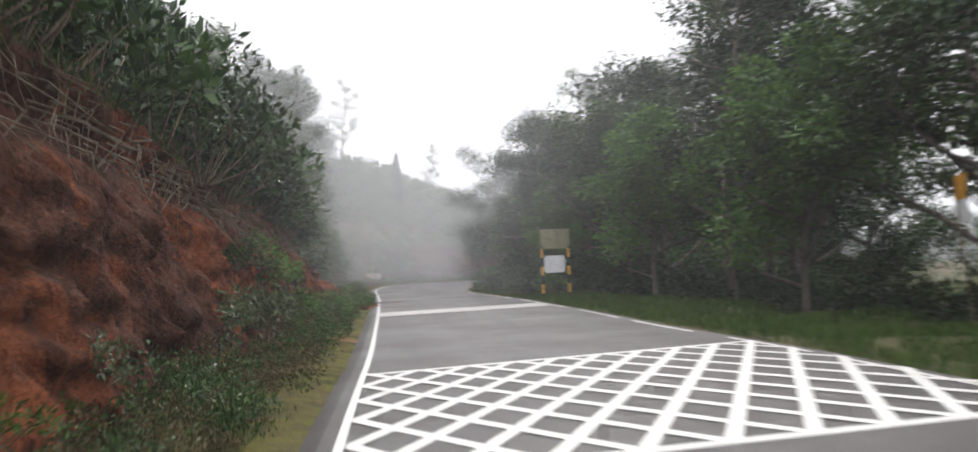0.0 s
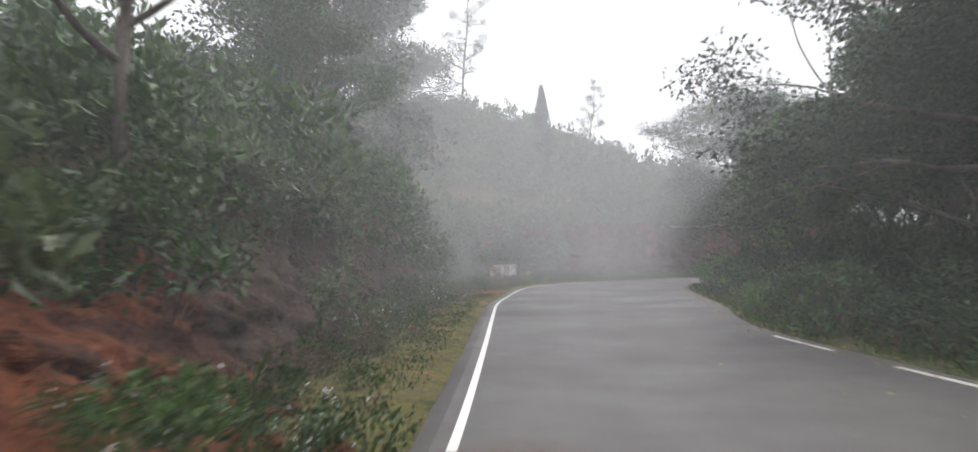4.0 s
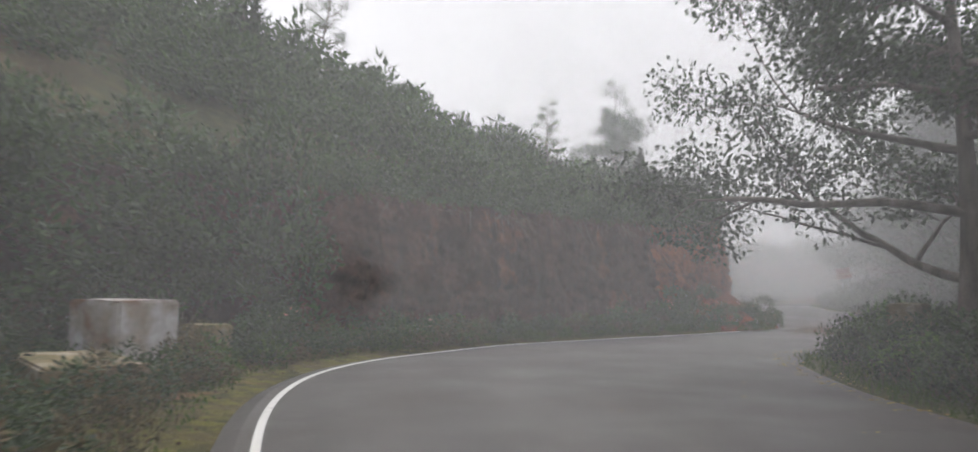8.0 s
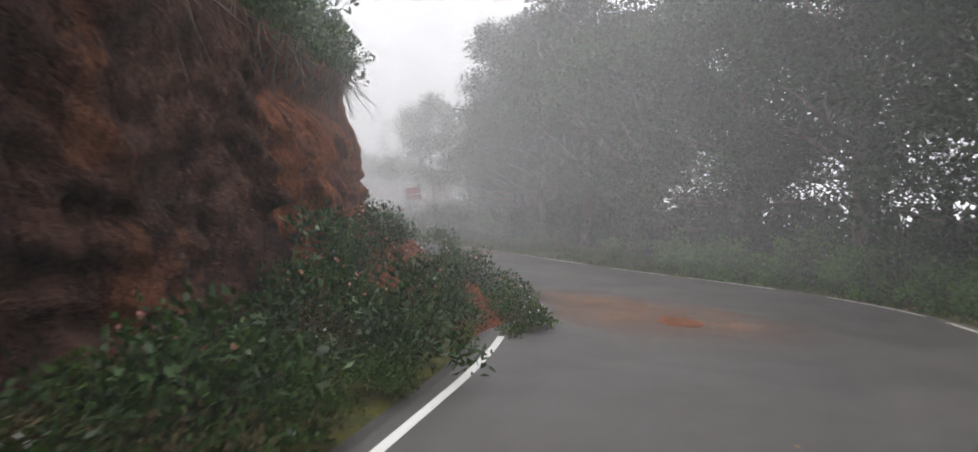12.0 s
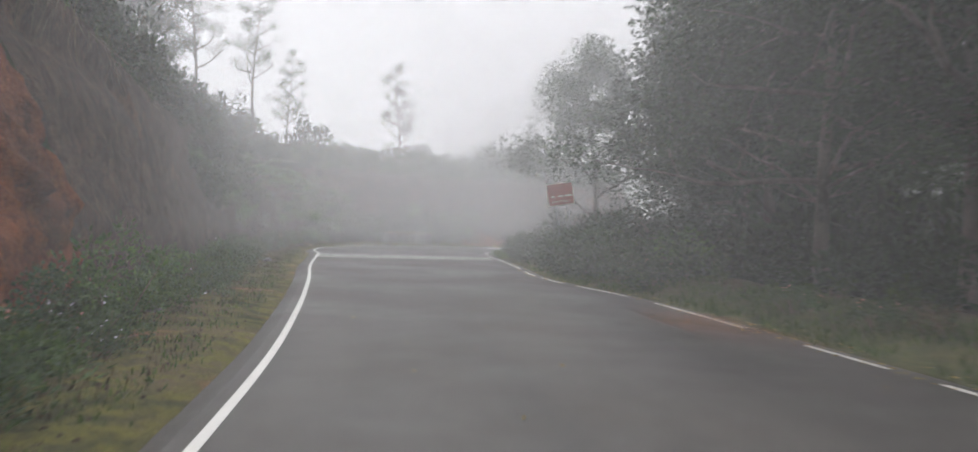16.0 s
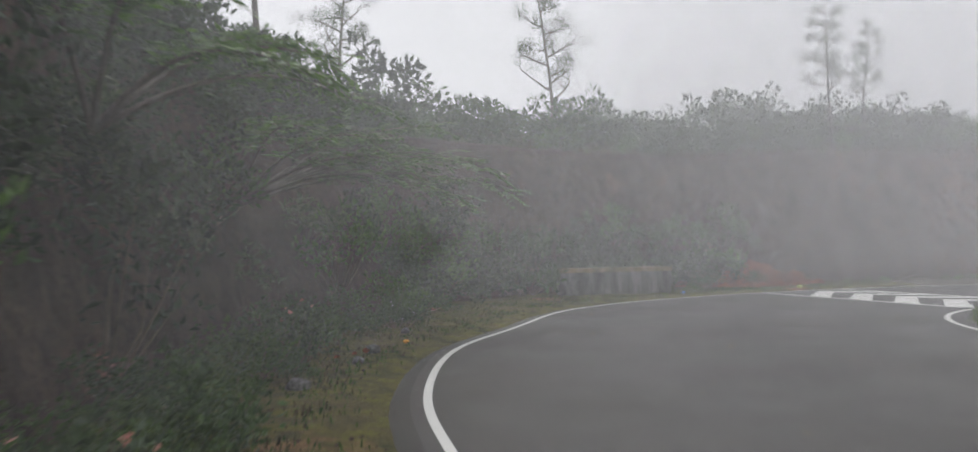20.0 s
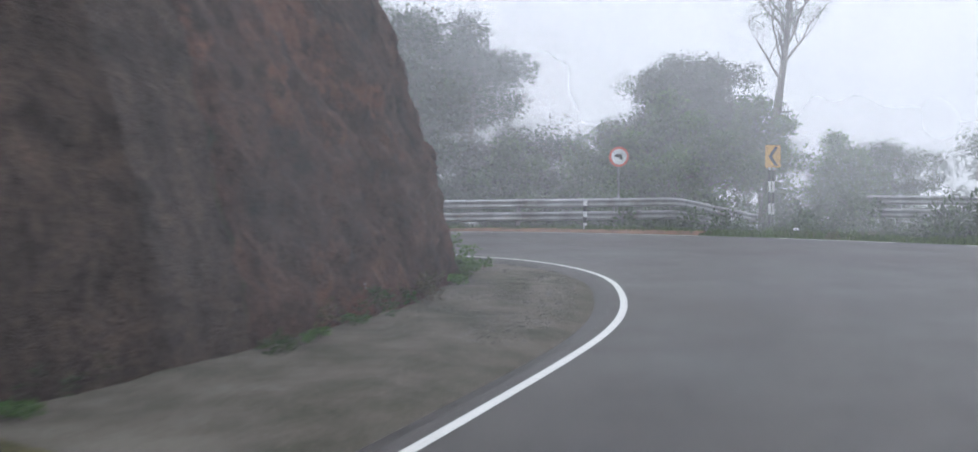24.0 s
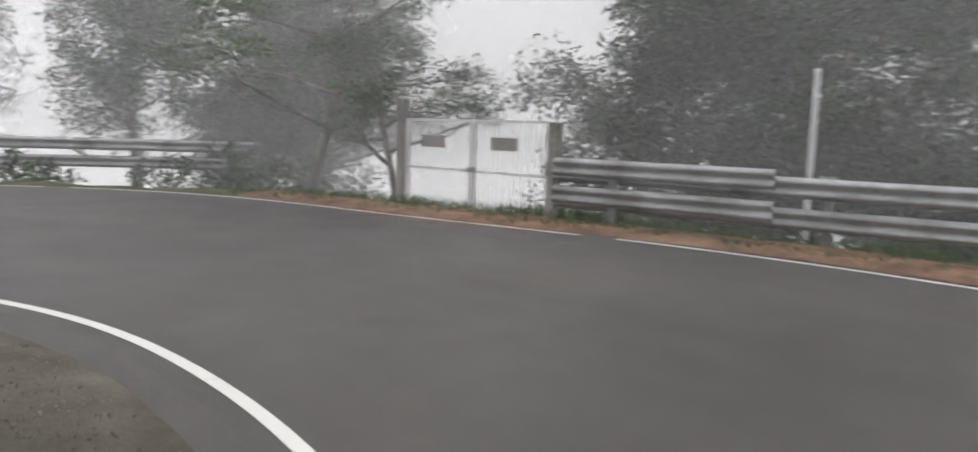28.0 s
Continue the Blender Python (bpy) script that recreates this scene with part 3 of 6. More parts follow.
# ---- road markings ----
for lo, hi in ((0, station(-0.75, 30.0)), (station(-0.75, 31.6), station(14.6, 72.5)), (station(20.9, 78.6), len(HL))):
    polyline_line(HL, HN, 0.077, 0.006, M_WHITE, lo, hi, "edge_line", road, "solid white edge line")
rng = np.random.default_rng(3)
i = 0
while i < len(VL) - 4:
    x, y = VL[i]
    worn = 38 < y < 66.0 or (x < 18.5 and 60 < y < 68) or (46 < x < 66 and y < 104)
    n = int(rng.uniform(6, 16) if y < 100 else 40)
    if not worn:
        polyline_line(VL, VN, 0.09, 0.006, M_WHITE_WORN, i, min(i + n, len(VL)), "edge_line", road, "worn broken white edge line")
    i += n + int(rng.integers(1, 6) if y < 100 else 1)


def bar(name, a, b, width, z, mat, parent, label=""):
    a, b = np.array(a, float), np.array(b, float)
    m = max(2, int(np.linalg.norm(b - a) / 0.3))
    P = a + (b - a) * np.linspace(0, 1, m)[:, None]
    d = (b - a) / np.linalg.norm(b - a)
    n = np.array((-d[1], d[0])) * width / 2
    return child(name, strip(name, P - n, P + n, z, mat, 2), parent, label)


def hatch_box(near_l, near_r, far_l, far_r, cells):
    """Criss-cross box: a frame and two sets of slanted bars."""
    N0, N1, F0, F1 = (np.array(p, float) for p in (near_l, near_r, far_l, far_r))
    def at(u, v):
        return (N0 * (1 - u) + N1 * u) * (1 - v) + (F0 * (1 - u) + F1 * u) * v
    for a, b in (((0, 0), (1, 0)), ((0, 1), (1, 1))):
        bar("hatch_bar", at(*a), at(*b), 0.14, 0.007, M_WHITE, road, "white box marking border")
    span = 0.55
    for sgn in (1, -1):
        for k in range(-cells, cells * 2 + 1):
            u0 = k / cells
            u1 = u0 + sgn * span
            lo, hi = 0.0, 1.0
            for bound in (0.0, 1.0):
                v = (bound - u0) / (u1 - u0)
                if (u1 - u0) * (1 if bound == 0 else -1) > 0:
                    lo = max(lo, v)
                else:
                    hi = min(hi, v)
            if hi - lo > 0.06:
                bar("hatch_bar", at(u0 + (u1 - u0) * lo, lo), at(u0 + (u1 - u0) * hi, hi), 0.13, 0.008 if sgn > 0 else 0.010, M_WHITE, road)


hatch_box((-0.38, 4.9), (5.65, 5.75), (-0.42, 9.8), (5.35, 11.35), 9)
for k in range(6):
    y = 21.65 + k * 0.32
    bar("rumble_bar", (-0.55, y), (4.62 + 0.02 * k, y + 1.95), 0.27, 0.012, M_RUMBLE, road, "raised white rumble bar")
for k in range(6):
    u = k / 5
    bar("rumble_bar", (35.98 + 1.15 * u, 99.8 + 1.6 * u), (42.2 + 1.35 * u, 97.4 + 1.6 * u), 0.14, 0.012, M_WHITE, road, "raised white rumble bar")


def chevrons():
    """Chevron arrows between two lines across the road before the hairpin."""
    o = np.array((52.25, 109.2))
    across = np.array((-0.31, -0.951))
    along = np.array((0.951, -0.31))
    def at(u, v):
        return o + across * u + along * v
    for v in (0.0, 2.5):
        bar("chevron_line", at(0.0, v), at(5.3, v), 0.13, 0.007, M_WHITE, road, "white line across the road")
    for k in range(4):
        u = k * 1.12
        bm = bmesh.new()
        P = [at(u + 0.43, 1.4), at(u + 1.35, 2.43), at(u + 1.95, 2.43), at(u + 0.95, 1.4), at(u + 2.13, 0.07), at(u + 1.53, 0.07)]
        vs = [bm.verts.new((*p, 0.009)) for p in P]
        bm.faces.new((vs[3], vs[2], vs[1], vs[0]))
        bm.faces.new((vs[5], vs[4], vs[3], vs[0]))
        part("chevron_arrow", bm, M_WHITE, road, "white chevron arrow")


chevrons()


# ---- plants ----
def shrub_mesh(seed, radius, height, clumps, leaves, length, width, mat, droop=0.0, flat=1.0):
    rng = np.random.default_rng(seed)
    stems, C = [], []
    for _ in range(clumps):
        a, r = rng.uniform(0, 2 * np.pi), radius * rng.uniform(0.05, 1) ** 0.6
        top = np.array((math.cos(a) * r, math.sin(a) * r, height * rng.uniform(0.3, 1.0) * (1 - 0.45 * (r / radius) ** 2)))
        base = np.array((top[0] * 0.15, top[1] * 0.15, -0.1))
        mid = (base + top) / 2 + rng.normal(size=3) * 0.06
        stems.append(tube([base, mid, top], [0.014, 0.010, 0.004], 4))
        C.append((mid * 0.4 + top * 0.6, top))
    P, A = [], []
    for c0, c1 in C:
        n = leaves
        b = in_ball(n, rng) * np.array((1, 1, 0.75 * flat)) * radius * 0.36
        p = c1 * 0.8 + c0 * 0.2 + b
        p[:, 2] = np.maximum(p[:, 2], 0.02)
        a = b * 1.6 / radius + np.array((0, 0, 0.35 - droop)) + rng.normal(size=(n, 3)) * 0.45
        P.append(p)
        A.append(a)
    V, F = leaf_quads(np.concatenate(P), np.concatenate(A), length, width, rng)
    return stems, (V, F), [c1 for _, c1 in C], rng


def make_shrub(name, seed, radius, height, clumps, leaves, length, width, mat, label, category, droop=0.0, flat=1.0, flower=None):
    stems, (V, F), tips, rng = shrub_mesh(seed, radius, height, clumps, leaves, length, width, mat, droop, flat)
    top = new(name)
    sv, sf = joined(stems)
    child("stem", mesh_of("stem", sv, sf, M_TWIG), top)["kind"] = "stuff"
    child("foliage", mesh_of("foliage", V, F, mat), top)["kind"] = "stuff"
    if flower:
        P = np.concatenate([t + in_ball(2, rng) * 0.16 + np.array((0, 0, 0.08)) for t in tips[::4]])
        fv, ff = leaf_quads(np.repeat(P, 3, 0), rng.normal(size=(len(P) * 3, 3)) + np.array((0, 0, 0.6)), 0.035, 0.03, rng)
        child("blossom", mesh_of("blossom", fv, ff, flower), top)["kind"] = "stuff"
    return tagged(top, label, category)


def limb_paths(rng, base, way, length, r0, depth, kids, spread, up, out, bend=0.12):
    """Recursive boughs: rows of (points, radii, depth)."""
    n = 6
    P, d = [np.array(base, float)], np.array(way, float)
    d /= np.linalg.norm(d)
    for _ in range(n):
        d = d + rng.normal(size=3) * bend + np.array((0, 0, up * 0.12))
        d /= np.linalg.norm(d)
        P.append(P[-1] + d * length / n)
    R = np.linspace(r0, r0 * (0.5 if depth > 0 else 0.2), n + 1)
    out.append((P, R, depth))
    if depth > 0:
        for k in range(kids):
            at = int(rng.integers(2, n + 1)) if k else n
            side = rng.normal(size=3)
            side[2] = abs(side[2]) * 0.4
            w = d * (1 - spread) + side / np.linalg.norm(side) * spread
            limb_paths(rng, P[at], w, length * rng.uniform(0.45, 0.72), R[at] * 0.62, depth - 1, kids, spread, up, out, bend)


def make_tree(name, seed, height, trunk_r, first, boughs, reach, leaf_mat, label, clump_r=0.75, leaves=46, length=0.17, width=0.075, spread=0.6,
              depth=2, kids=3, lean=(0, 0), up=0.5, squash=0.7, bare=0.0, limb=0.42):
    rng = np.random.default_rng(seed)
    n = 12
    P, R = [], []
    wx, wy = rng.normal(size=2) * 0.25
    for k in range(n + 1):
        u = k / n
        P.append((lean[0] * u * u + wx * math.sin(u * 5), lean[1] * u * u + wy * math.sin(u * 4 + 1), -0.5 + (height + 0.5) * u))
        R.append(trunk_r * (1.25 - 0.25 * min(1, u * 8)) * (1 - 0.82 * u))
    P = np.array(P)
    top = new(name)
    v, f = tube(P, R, 9)
    child("trunk", mesh_of("trunk", v, f, M_BARK, True), top)
    limbs = []
    for b in range(boughs):
        u = first + (1 - first) * (b + rng.uniform(0, 0.8)) / boughs
        u = min(u, 0.99)
        base = np.array([np.interp(u * n, np.arange(n + 1), P[:, k]) for k in range(3)])
        a = b * 2.4 + rng.uniform(-0.5, 0.5)
        taper = (1.0 - 0.62 * ((u - first) / (1 - first + 1e-6)) ** 1.3)
        way = (math.cos(a), math.sin(a), up * rng.uniform(0.4, 1.2))
        limb_paths(rng, base, way, reach * taper * rng.uniform(0.75, 1.15), trunk_r * limb * taper + 0.01, depth, kids, spread, up, limbs)
    pieces = [tube(p, r, 5 if d else 3) for p, r, d in limbs]
    v, f = joined(pieces)
    child("bough", mesh_of("bough", v, f, M_BARK, True), top)["kind"] = "stuff"
    Ps, As = [], []
    for p, r, d in limbs:
        if d == 0 and rng.random() >= bare:
            for c in (p[-1], p[3]):
                m = int(leaves * rng.uniform(0.6, 1.3))
                b = in_ball(m, rng) * np.array((1, 1, squash)) * clump_r * rng.uniform(0.7, 1.2)
                Ps.append(c + b)
                As.append(b * 0.9 / clump_r + rng.normal(size=(m, 3)) * 0.5 + np.array((0, 0, -0.1)))
    if Ps:
        V, F = leaf_quads(np.concatenate(Ps), np.concatenate(As), length, width, rng)
        child("crown", mesh_of("crown", V, F, leaf_mat), top)
    return tagged(top, label, "tree")


def make_cypress(name, seed, height, radius, mat, label, leaves=5200):
    rng = np.random.default_rng(seed)
    top = new(name)
    v, f = tube([(0, 0, -0.4), (0.03, 0, height * 0.5), (0, 0.02, height * 0.97)], [0.16, 0.09, 0.02], 8)
    child("trunk", mesh_of("trunk", v, f, M_BARK, True), top)
    u = rng.uniform(0.04, 1, leaves) ** 0.85
    a = rng.uniform(0, 2 * np.pi, leaves)
    prof = np.minimum(u * 5, 1) * (1 - u ** 2.2) * (1 + 0.22 * np.sin(a * 5 + u * 21)) * radius * rng.uniform(0.55, 1.08, leaves)
    P = np.stack([np.cos(a) * prof, np.sin(a) * prof, u * height], 1)
    A = np.stack([np.cos(a) * 0.5, np.sin(a) * 0.5, np.full(leaves, 1.0)], 1) + rng.normal(size=(leaves, 3)) * 0.35
    V, F = leaf_quads(P, A, 0.24, 0.08, rng)
    child("crown", mesh_of("crown", V, F, mat), top)
    return tagged(top, label, "tree")


class Stock:
    """The first of a kind stands at its own place; the rest are copies of it."""

    def __init__(self, make):
        self.make, self.first = make, None

    def put(self, m, group=""):
        if self.first is None:
            self.first = self.make()
            self.first.matrix_basis = m
            ob = self.first
        else:
            ob = copy_thing(self.first, Matrix.Identity(4))
            ob.matrix_basis = m
        if group:
            ob["group"] = group
        return ob


def placed(x, y, z, turn, size, tall=1.0, lean=0.0):
    return Matrix.Translation((x, y, z)) @ Euler((radians(lean), radians(lean * 0.6), turn)).to_matrix().to_4x4() @ Matrix.Diagonal((size, size, size * tall, 1))


BUSH = [Stock(lambda: make_shrub("shrub", 11, 0.8, 1.3, 15, 42, 0.15, 0.06, M_LEAF, "leafy green hillside shrub", "shrub")),
        Stock(lambda: make_shrub("shrub", 12, 0.9, 1.5, 16, 40, 0.13, 0.055, M_LEAF_DARK, "dense dark green shrub on the bank", "shrub")),
        Stock(lambda: make_shrub("shrub", 13, 0.7, 1.1, 14, 34, 0.20, 0.06, M_LEAF_PALE, "pale green long-leaved shrub", "shrub", 0.15)),
        Stock(lambda: make_shrub("shrub", 14, 0.8, 1.2, 14, 44, 0.12, 0.05, M_LEAF_FRESH, "fresh green shrub in the undergrowth", "shrub"))]
LANTANA = [Stock(lambda: make_shrub("flowering_shrub", 21, 0.65, 0.85, 16, 40, 0.08, 0.04, M_LEAF, "low lantana shrub with pink flowers", "shrub", flower=M_FLOWER)),
           Stock(lambda: make_shrub("flowering_shrub", 22, 0.6, 0.75, 15, 40, 0.075, 0.035, M_LEAF, "low weedy shrub with small white flowers", "shrub", flower=M_FLOWER_W))]
WEED = [Stock(lambda: make_shrub("weed_clump", 31, 0.45, 0.5, 12, 22, 0.14, 0.028, M_DRY, "dry brown weed clump", "weeds", 0.1)),
        Stock(lambda: make_shrub("weed_clump", 32, 0.45, 0.45, 12, 24, 0.12, 0.04, M_GRASS, "green roadside weed clump", "weeds")),
        Stock(lambda: make_shrub("weed_clump", 33, 0.4, 0.4, 10, 26, 0.10, 0.05, M_LEAF_FRESH, "bright green ground weeds", "weeds"))]

rng = np.random.default_rng(7)


def bank_point(i, f):
    """A place on the bank at station i: f 0 toe to 1 lip; above 1: metres back from the lip + 1."""
    w, h, r = HL[i, 2:5]
    if f <= 1:
        d, z = r * f ** 1.25, h * f
    else:
        d = r + (f - 1)
        z = h + min(0.9, 0.25 * (f - 1))
        x, y = TOE[i] + HN[i] * d
        if f > 4:
            z = max(z, land(x, y)[0])
    x, y = TOE[i] + HN[i] * d
    return x, y, z


def dress_bank(x0, y0, x1, y1, step, f_lo, f_hi, kinds, size_lo, size_hi, group="", jitter=0.3):
    lo, hi = station(x0, y0), station(x1, y1)
    s = HS[lo]
    while s < HS[hi]:
        i = min(int(s / 0.25), len(HL) - 1)
        f = rng.uniform(f_lo, f_hi)
        x, y, z = bank_point(i, f)
        z -= 0.08 if f > 1 else 0.12
        k = kinds[int(rng.integers(len(kinds)))]
        k.put(placed(x + rng.normal() * jitter * 0.4, y + rng.normal() * jitter * 0.4, z, rng.uniform(0, 6.28), rng.uniform(size_lo, size_hi), rng.uniform(0.8, 1.25), rng.normal() * 6), group)
        s += step * rng.uniform(0.6, 1.4)


def dress_verge(x0, y0, x1, y1, step, d_lo, d_hi, kinds, size_lo, size_hi, group=""):
    """Plants on the verge between road and bank: share of the verge width 0 to 1."""
    lo, hi = station(x0, y0), station(x1, y1)
    s = HS[lo]
    while s < HS[hi]:
        i = min(int(s / 0.25), len(HL) - 1)
        d = HL[i, 2] * rng.uniform(d_lo, d_hi)
        x, y = HL[i, :2] + HN[i] * d
        kinds[int(rng.integers(len(kinds)))].put(placed(x, y, 0.02, rng.uniform(0, 6.28), rng.uniform(size_lo, size_hi), rng.uniform(0.8, 1.2)), group)
        s += step * rng.uniform(0.6, 1.4)


def dress_valley(x0, y0, x1, y1, step, d_lo, d_hi, kinds, size_lo, size_hi, group="", tall=1.0):
    lo, hi = vstation(x0, y0), vstation(x1, y1)
    s = VS[lo]
    while s < VS[hi]:
        i = min(int(s / 0.25), len(VL) - 1)
        d = rng.uniform(d_lo, d_hi)
        x, y = VL[i] + VN[i] * d
        kinds[int(rng.integers(len(kinds)))].put(placed(x, y, land(x, y)[0] - 0.05, rng.uniform(0, 6.28), rng.uniform(size_lo, size_hi), tall * rng.uniform(0.85, 1.2), rng.normal() * 4), group)
        s += step * rng.uniform(0.6, 1.4)


# ---- far rows of shrubs and undergrowth, joined ----
WEEDS = [shrub_mesh(65, 0.55, 0.8, 14, 34, 0.085, 0.036, None)[1], shrub_mesh(66, 0.5, 0.7, 12, 30, 0.10, 0.03, None)[1], shrub_mesh(67, 0.5, 0.6, 12, 34, 0.07, 0.04, None)[1]]
PROTO = [shrub_mesh(61, 0.8, 1.3, 15, 34, 0.17, 0.07, None)[1], shrub_mesh(62, 0.9, 1.5, 15, 34, 0.16, 0.065, None)[1], shrub_mesh(63, 0.8, 1.1, 13, 34, 0.15, 0.07, None)[1]]


def joined_rows(name, spots, mat, label, protos=PROTO):
    """Many plants that nobody could count, as one mesh: spots of (x, y, z, turn, size, tall)."""
    V, F, o = [], [], 0
    for k, (x, y, z, a, s, t) in enumerate(spots):
        v, f = protos[k % len(protos)]
        c, sn = math.cos(a) * s, math.sin(a) * s
        V.append(np.stack([v[:, 0] * c - v[:, 1] * sn + x, v[:, 0] * sn + v[:, 1] * c + y, v[:, 2] * s * t + z], 1))
        F.append(f + o)
        o += len(v)
    ob = new(name, mesh_of(name, np.concatenate(V), np.concatenate(F), mat))
    return tagged(ob, label, "undergrowth", kind="stuff")


def bank_spots(x0, y0, x1, y1, step, f_lo, f_hi, s_lo, s_hi):
    lo, hi = station(x0, y0), station(x1, y1)
    out, s = [], HS[lo]
    while s < HS[hi]:
        i = min(int(s / 0.25), len(HL) - 1)
        x, y, z = bank_point(i, rng.uniform(f_lo, f_hi))
        out.append((x, y, z - 0.15, rng.uniform(0, 6.28), rng.uniform(s_lo, s_hi), rng.uniform(0.8, 1.2)))
        s += step * rng.uniform(0.6, 1.4)
    return out


def valley_spots(x0, y0, x1, y1, step, d_lo, d_hi, s_lo, s_hi):
    lo, hi = vstation(x0, y0), vstation(x1, y1)
    out, s = [], VS[lo]
    while s < VS[hi]:
        i = min(int(s / 0.25), len(VL) - 1)
        x, y = VL[i] + VN[i] * rng.uniform(d_lo, d_hi)
        out.append((x, y, land(x, y)[0] - 0.1, rng.uniform(0, 6.28), rng.uniform(s_lo, s_hi), rng.uniform(0.8, 1.2)))
        s += step * rng.uniform(0.6, 1.4)
    return out


def verge_spots(x0, y0, x1, y1, step, s_lo, s_hi, d_lo=0.6, d_hi=1.1):
    lo, hi = station(x0, y0), station(x1, y1)
    out, s = [], HS[lo]
    while s < HS[hi]:
        i = min(int(s / 0.25), len(HL) - 1)
        x, y = HL[i, :2] + HN[i] * HL[i, 2] * rng.uniform(d_lo, d_hi)
        out.append((x, y, 0.0, rng.uniform(0, 6.28), rng.uniform(s_lo, s_hi), rng.uniform(0.7, 1.1)))
        s += step * rng.uniform(0.6, 1.4)
    return out


joined_rows("undergrowth", bank_spots(-0.45, -12, 0.4, 64, 0.55, 1.6, 5.5, 1.0, 1.8) + bank_spots(-0.45, -12, 0.4, 64, 0.9, 5, 11, 1.6, 2.6), M_LEAF, "dense green scrub covering the hillside")
joined_rows("undergrowth", bank_spots(-0.5, 17, -0.7, 31, 0.45, 1.4, 3.6, 1.4, 2.0), M_LEAF, "tall scrub standing on the bank top")
joined_rows("undergrowth", bank_spots(-1.45, 49, 20, 77, 0.33, 1.5, 4.5, 0.6, 1.0) + bank_spots(-1.45, 49, 20, 77, 0.33, 4.0, 8.0, 0.8, 1.2) + bank_spots(-1.3, 50, 20, 77, 0.22, 8, 24, 1.5, 2.3), M_LEAF, "dense scrub on the slope above the cutting")
joined_rows("undergrowth", bank_spots(-1.4, 46, 9, 70.4, 0.13, 18, 50, 2.0, 3.0), M_LEAF, "scrub over the far brow of the hill")
joined_rows("undergrowth", bank_spots(20, 77, 45, 109, 0.4, 1.6, 4.5, 0.9, 1.6) + bank_spots(20, 77, 48, 109.8, 0.7, 4.5, 12, 1.4, 2.4), M_LEAF_DARK, "dark scrub on the foggy slope")
joined_rows("undergrowth", bank_spots(44, 108.5, 66, 104.4, 0.28, 1.3, 3.4, 0.55, 0.95) + bank_spots(44, 108.5, 60, 105.2, 0.4, 3, 8, 0.9, 1.4), M_LEAF, "bushy scrub along the top of the bank")
joined_rows("undergrowth", bank_spots(67, 105, 42, 128.5, 0.6, 1.2, 4.0, 0.7, 1.2), M_LEAF, "scrub on the bank behind the hairpin")
joined_rows("undergrowth", valley_spots(5.7, 2, 4.2, 31, 0.5, 5.4, 9, 0.8, 1.3) + valley_spots(4.2, 30, 6.3, 61, 0.35, 2.6, 6.0, 0.9, 1.6) + valley_spots(5.7, 0, 6.3, 61, 0.4, 9, 22, 1.2, 2.2), M_LEAF_DARK, "dark forest undergrowth below the trees")
joined_rows("undergrowth", valley_spots(10.2, 64.7, 46, 102, 0.35, 3.4, 6.5, 0.8, 1.4) + valley_spots(8, 63.3, 48, 103.5, 0.5, 6.5, 18, 1.2, 2.4), M_LEAF_DARK, "dark undergrowth below the roadside trees")
joined_rows("undergrowth", valley_spots(13, 66.7, 42, 97, 0.4, 7.5, 13, 2.4, 3.4), M_LEAF_DARK, "tall dark thicket behind the roadside trees")
joined_rows("undergrowth", valley_spots(62, 96, 75.8, 107, 0.3, 3.6, 8.0, 0.7, 1.3) + valley_spots(75.2, 117.5, 50, 133.5, 0.5, 2.5, 6.5, 0.7, 1.3), M_LEAF, "green scrub falling away behind the guardrail")

# ---- shrubs, weeds and flowers near the road ----
HILLB, VG, VB = "shrubs on the bank", "weeds on the verge", "bushes beside the road"
# mostly the darker-leaved shrub: its colour stands in for tree shade here
dress_bank(-0.45, 2, -0.7, 30, 0.8, 1.0, 1.7, [BUSH[1], BUSH[1], BUSH[0]], 0.9, 1.5, HILLB)
dress_bank(-0.7, 28.5, -1.3, 44, 0.55, 0.45, 1.3, [BUSH[2], BUSH[2], BUSH[0]], 0.75, 1.2, HILLB)
dress_bank(-1.3, 44, -1.3, 54, 0.75, 0.85, 1.5, [BUSH[0], BUSH[1], BUSH[3]], 0.9, 1.4, HILLB)
joined_rows("undergrowth", bank_spots(-1.3, 52, 2.2, 66.8, 0.2, 0.15, 1.6, 0.8, 1.3), M_LEAF, "grey-green scrub over the foggy bank")
dress_bank(-1.0, 58, 2.9, 67.2, 0.75, 0.0, 0.95, [BUSH[1], BUSH[2], BUSH[0], BUSH[0]], 0.9, 1.45, HILLB)
joined_rows("undergrowth", bank_spots(-1.3, 50, 2.9, 67.2, 0.3, 0.0, 0.95, 0.8, 1.3), M_LEAF, "overgrown foot of the bank")
joined_rows("undergrowth", bank_spots(-1.35, 44, 14, 72, 0.14, 2.0, 10.0, 0.9, 1.5), M_LEAF, "close scrub covering the slope")
joined_rows("undergrowth", bank_spots(1.75, 66.5, 21, 78, 0.5, 1.02, 1.6, 0.4, 0.7), M_LEAF, "low scrub along the top of the cutting")
joined_rows("undergrowth", bank_spots(21, 78, 45, 109, 0.6, 0.95, 1.7, 0.7, 1.1), M_LEAF_DARK, "scrub hanging over the foggy bank")
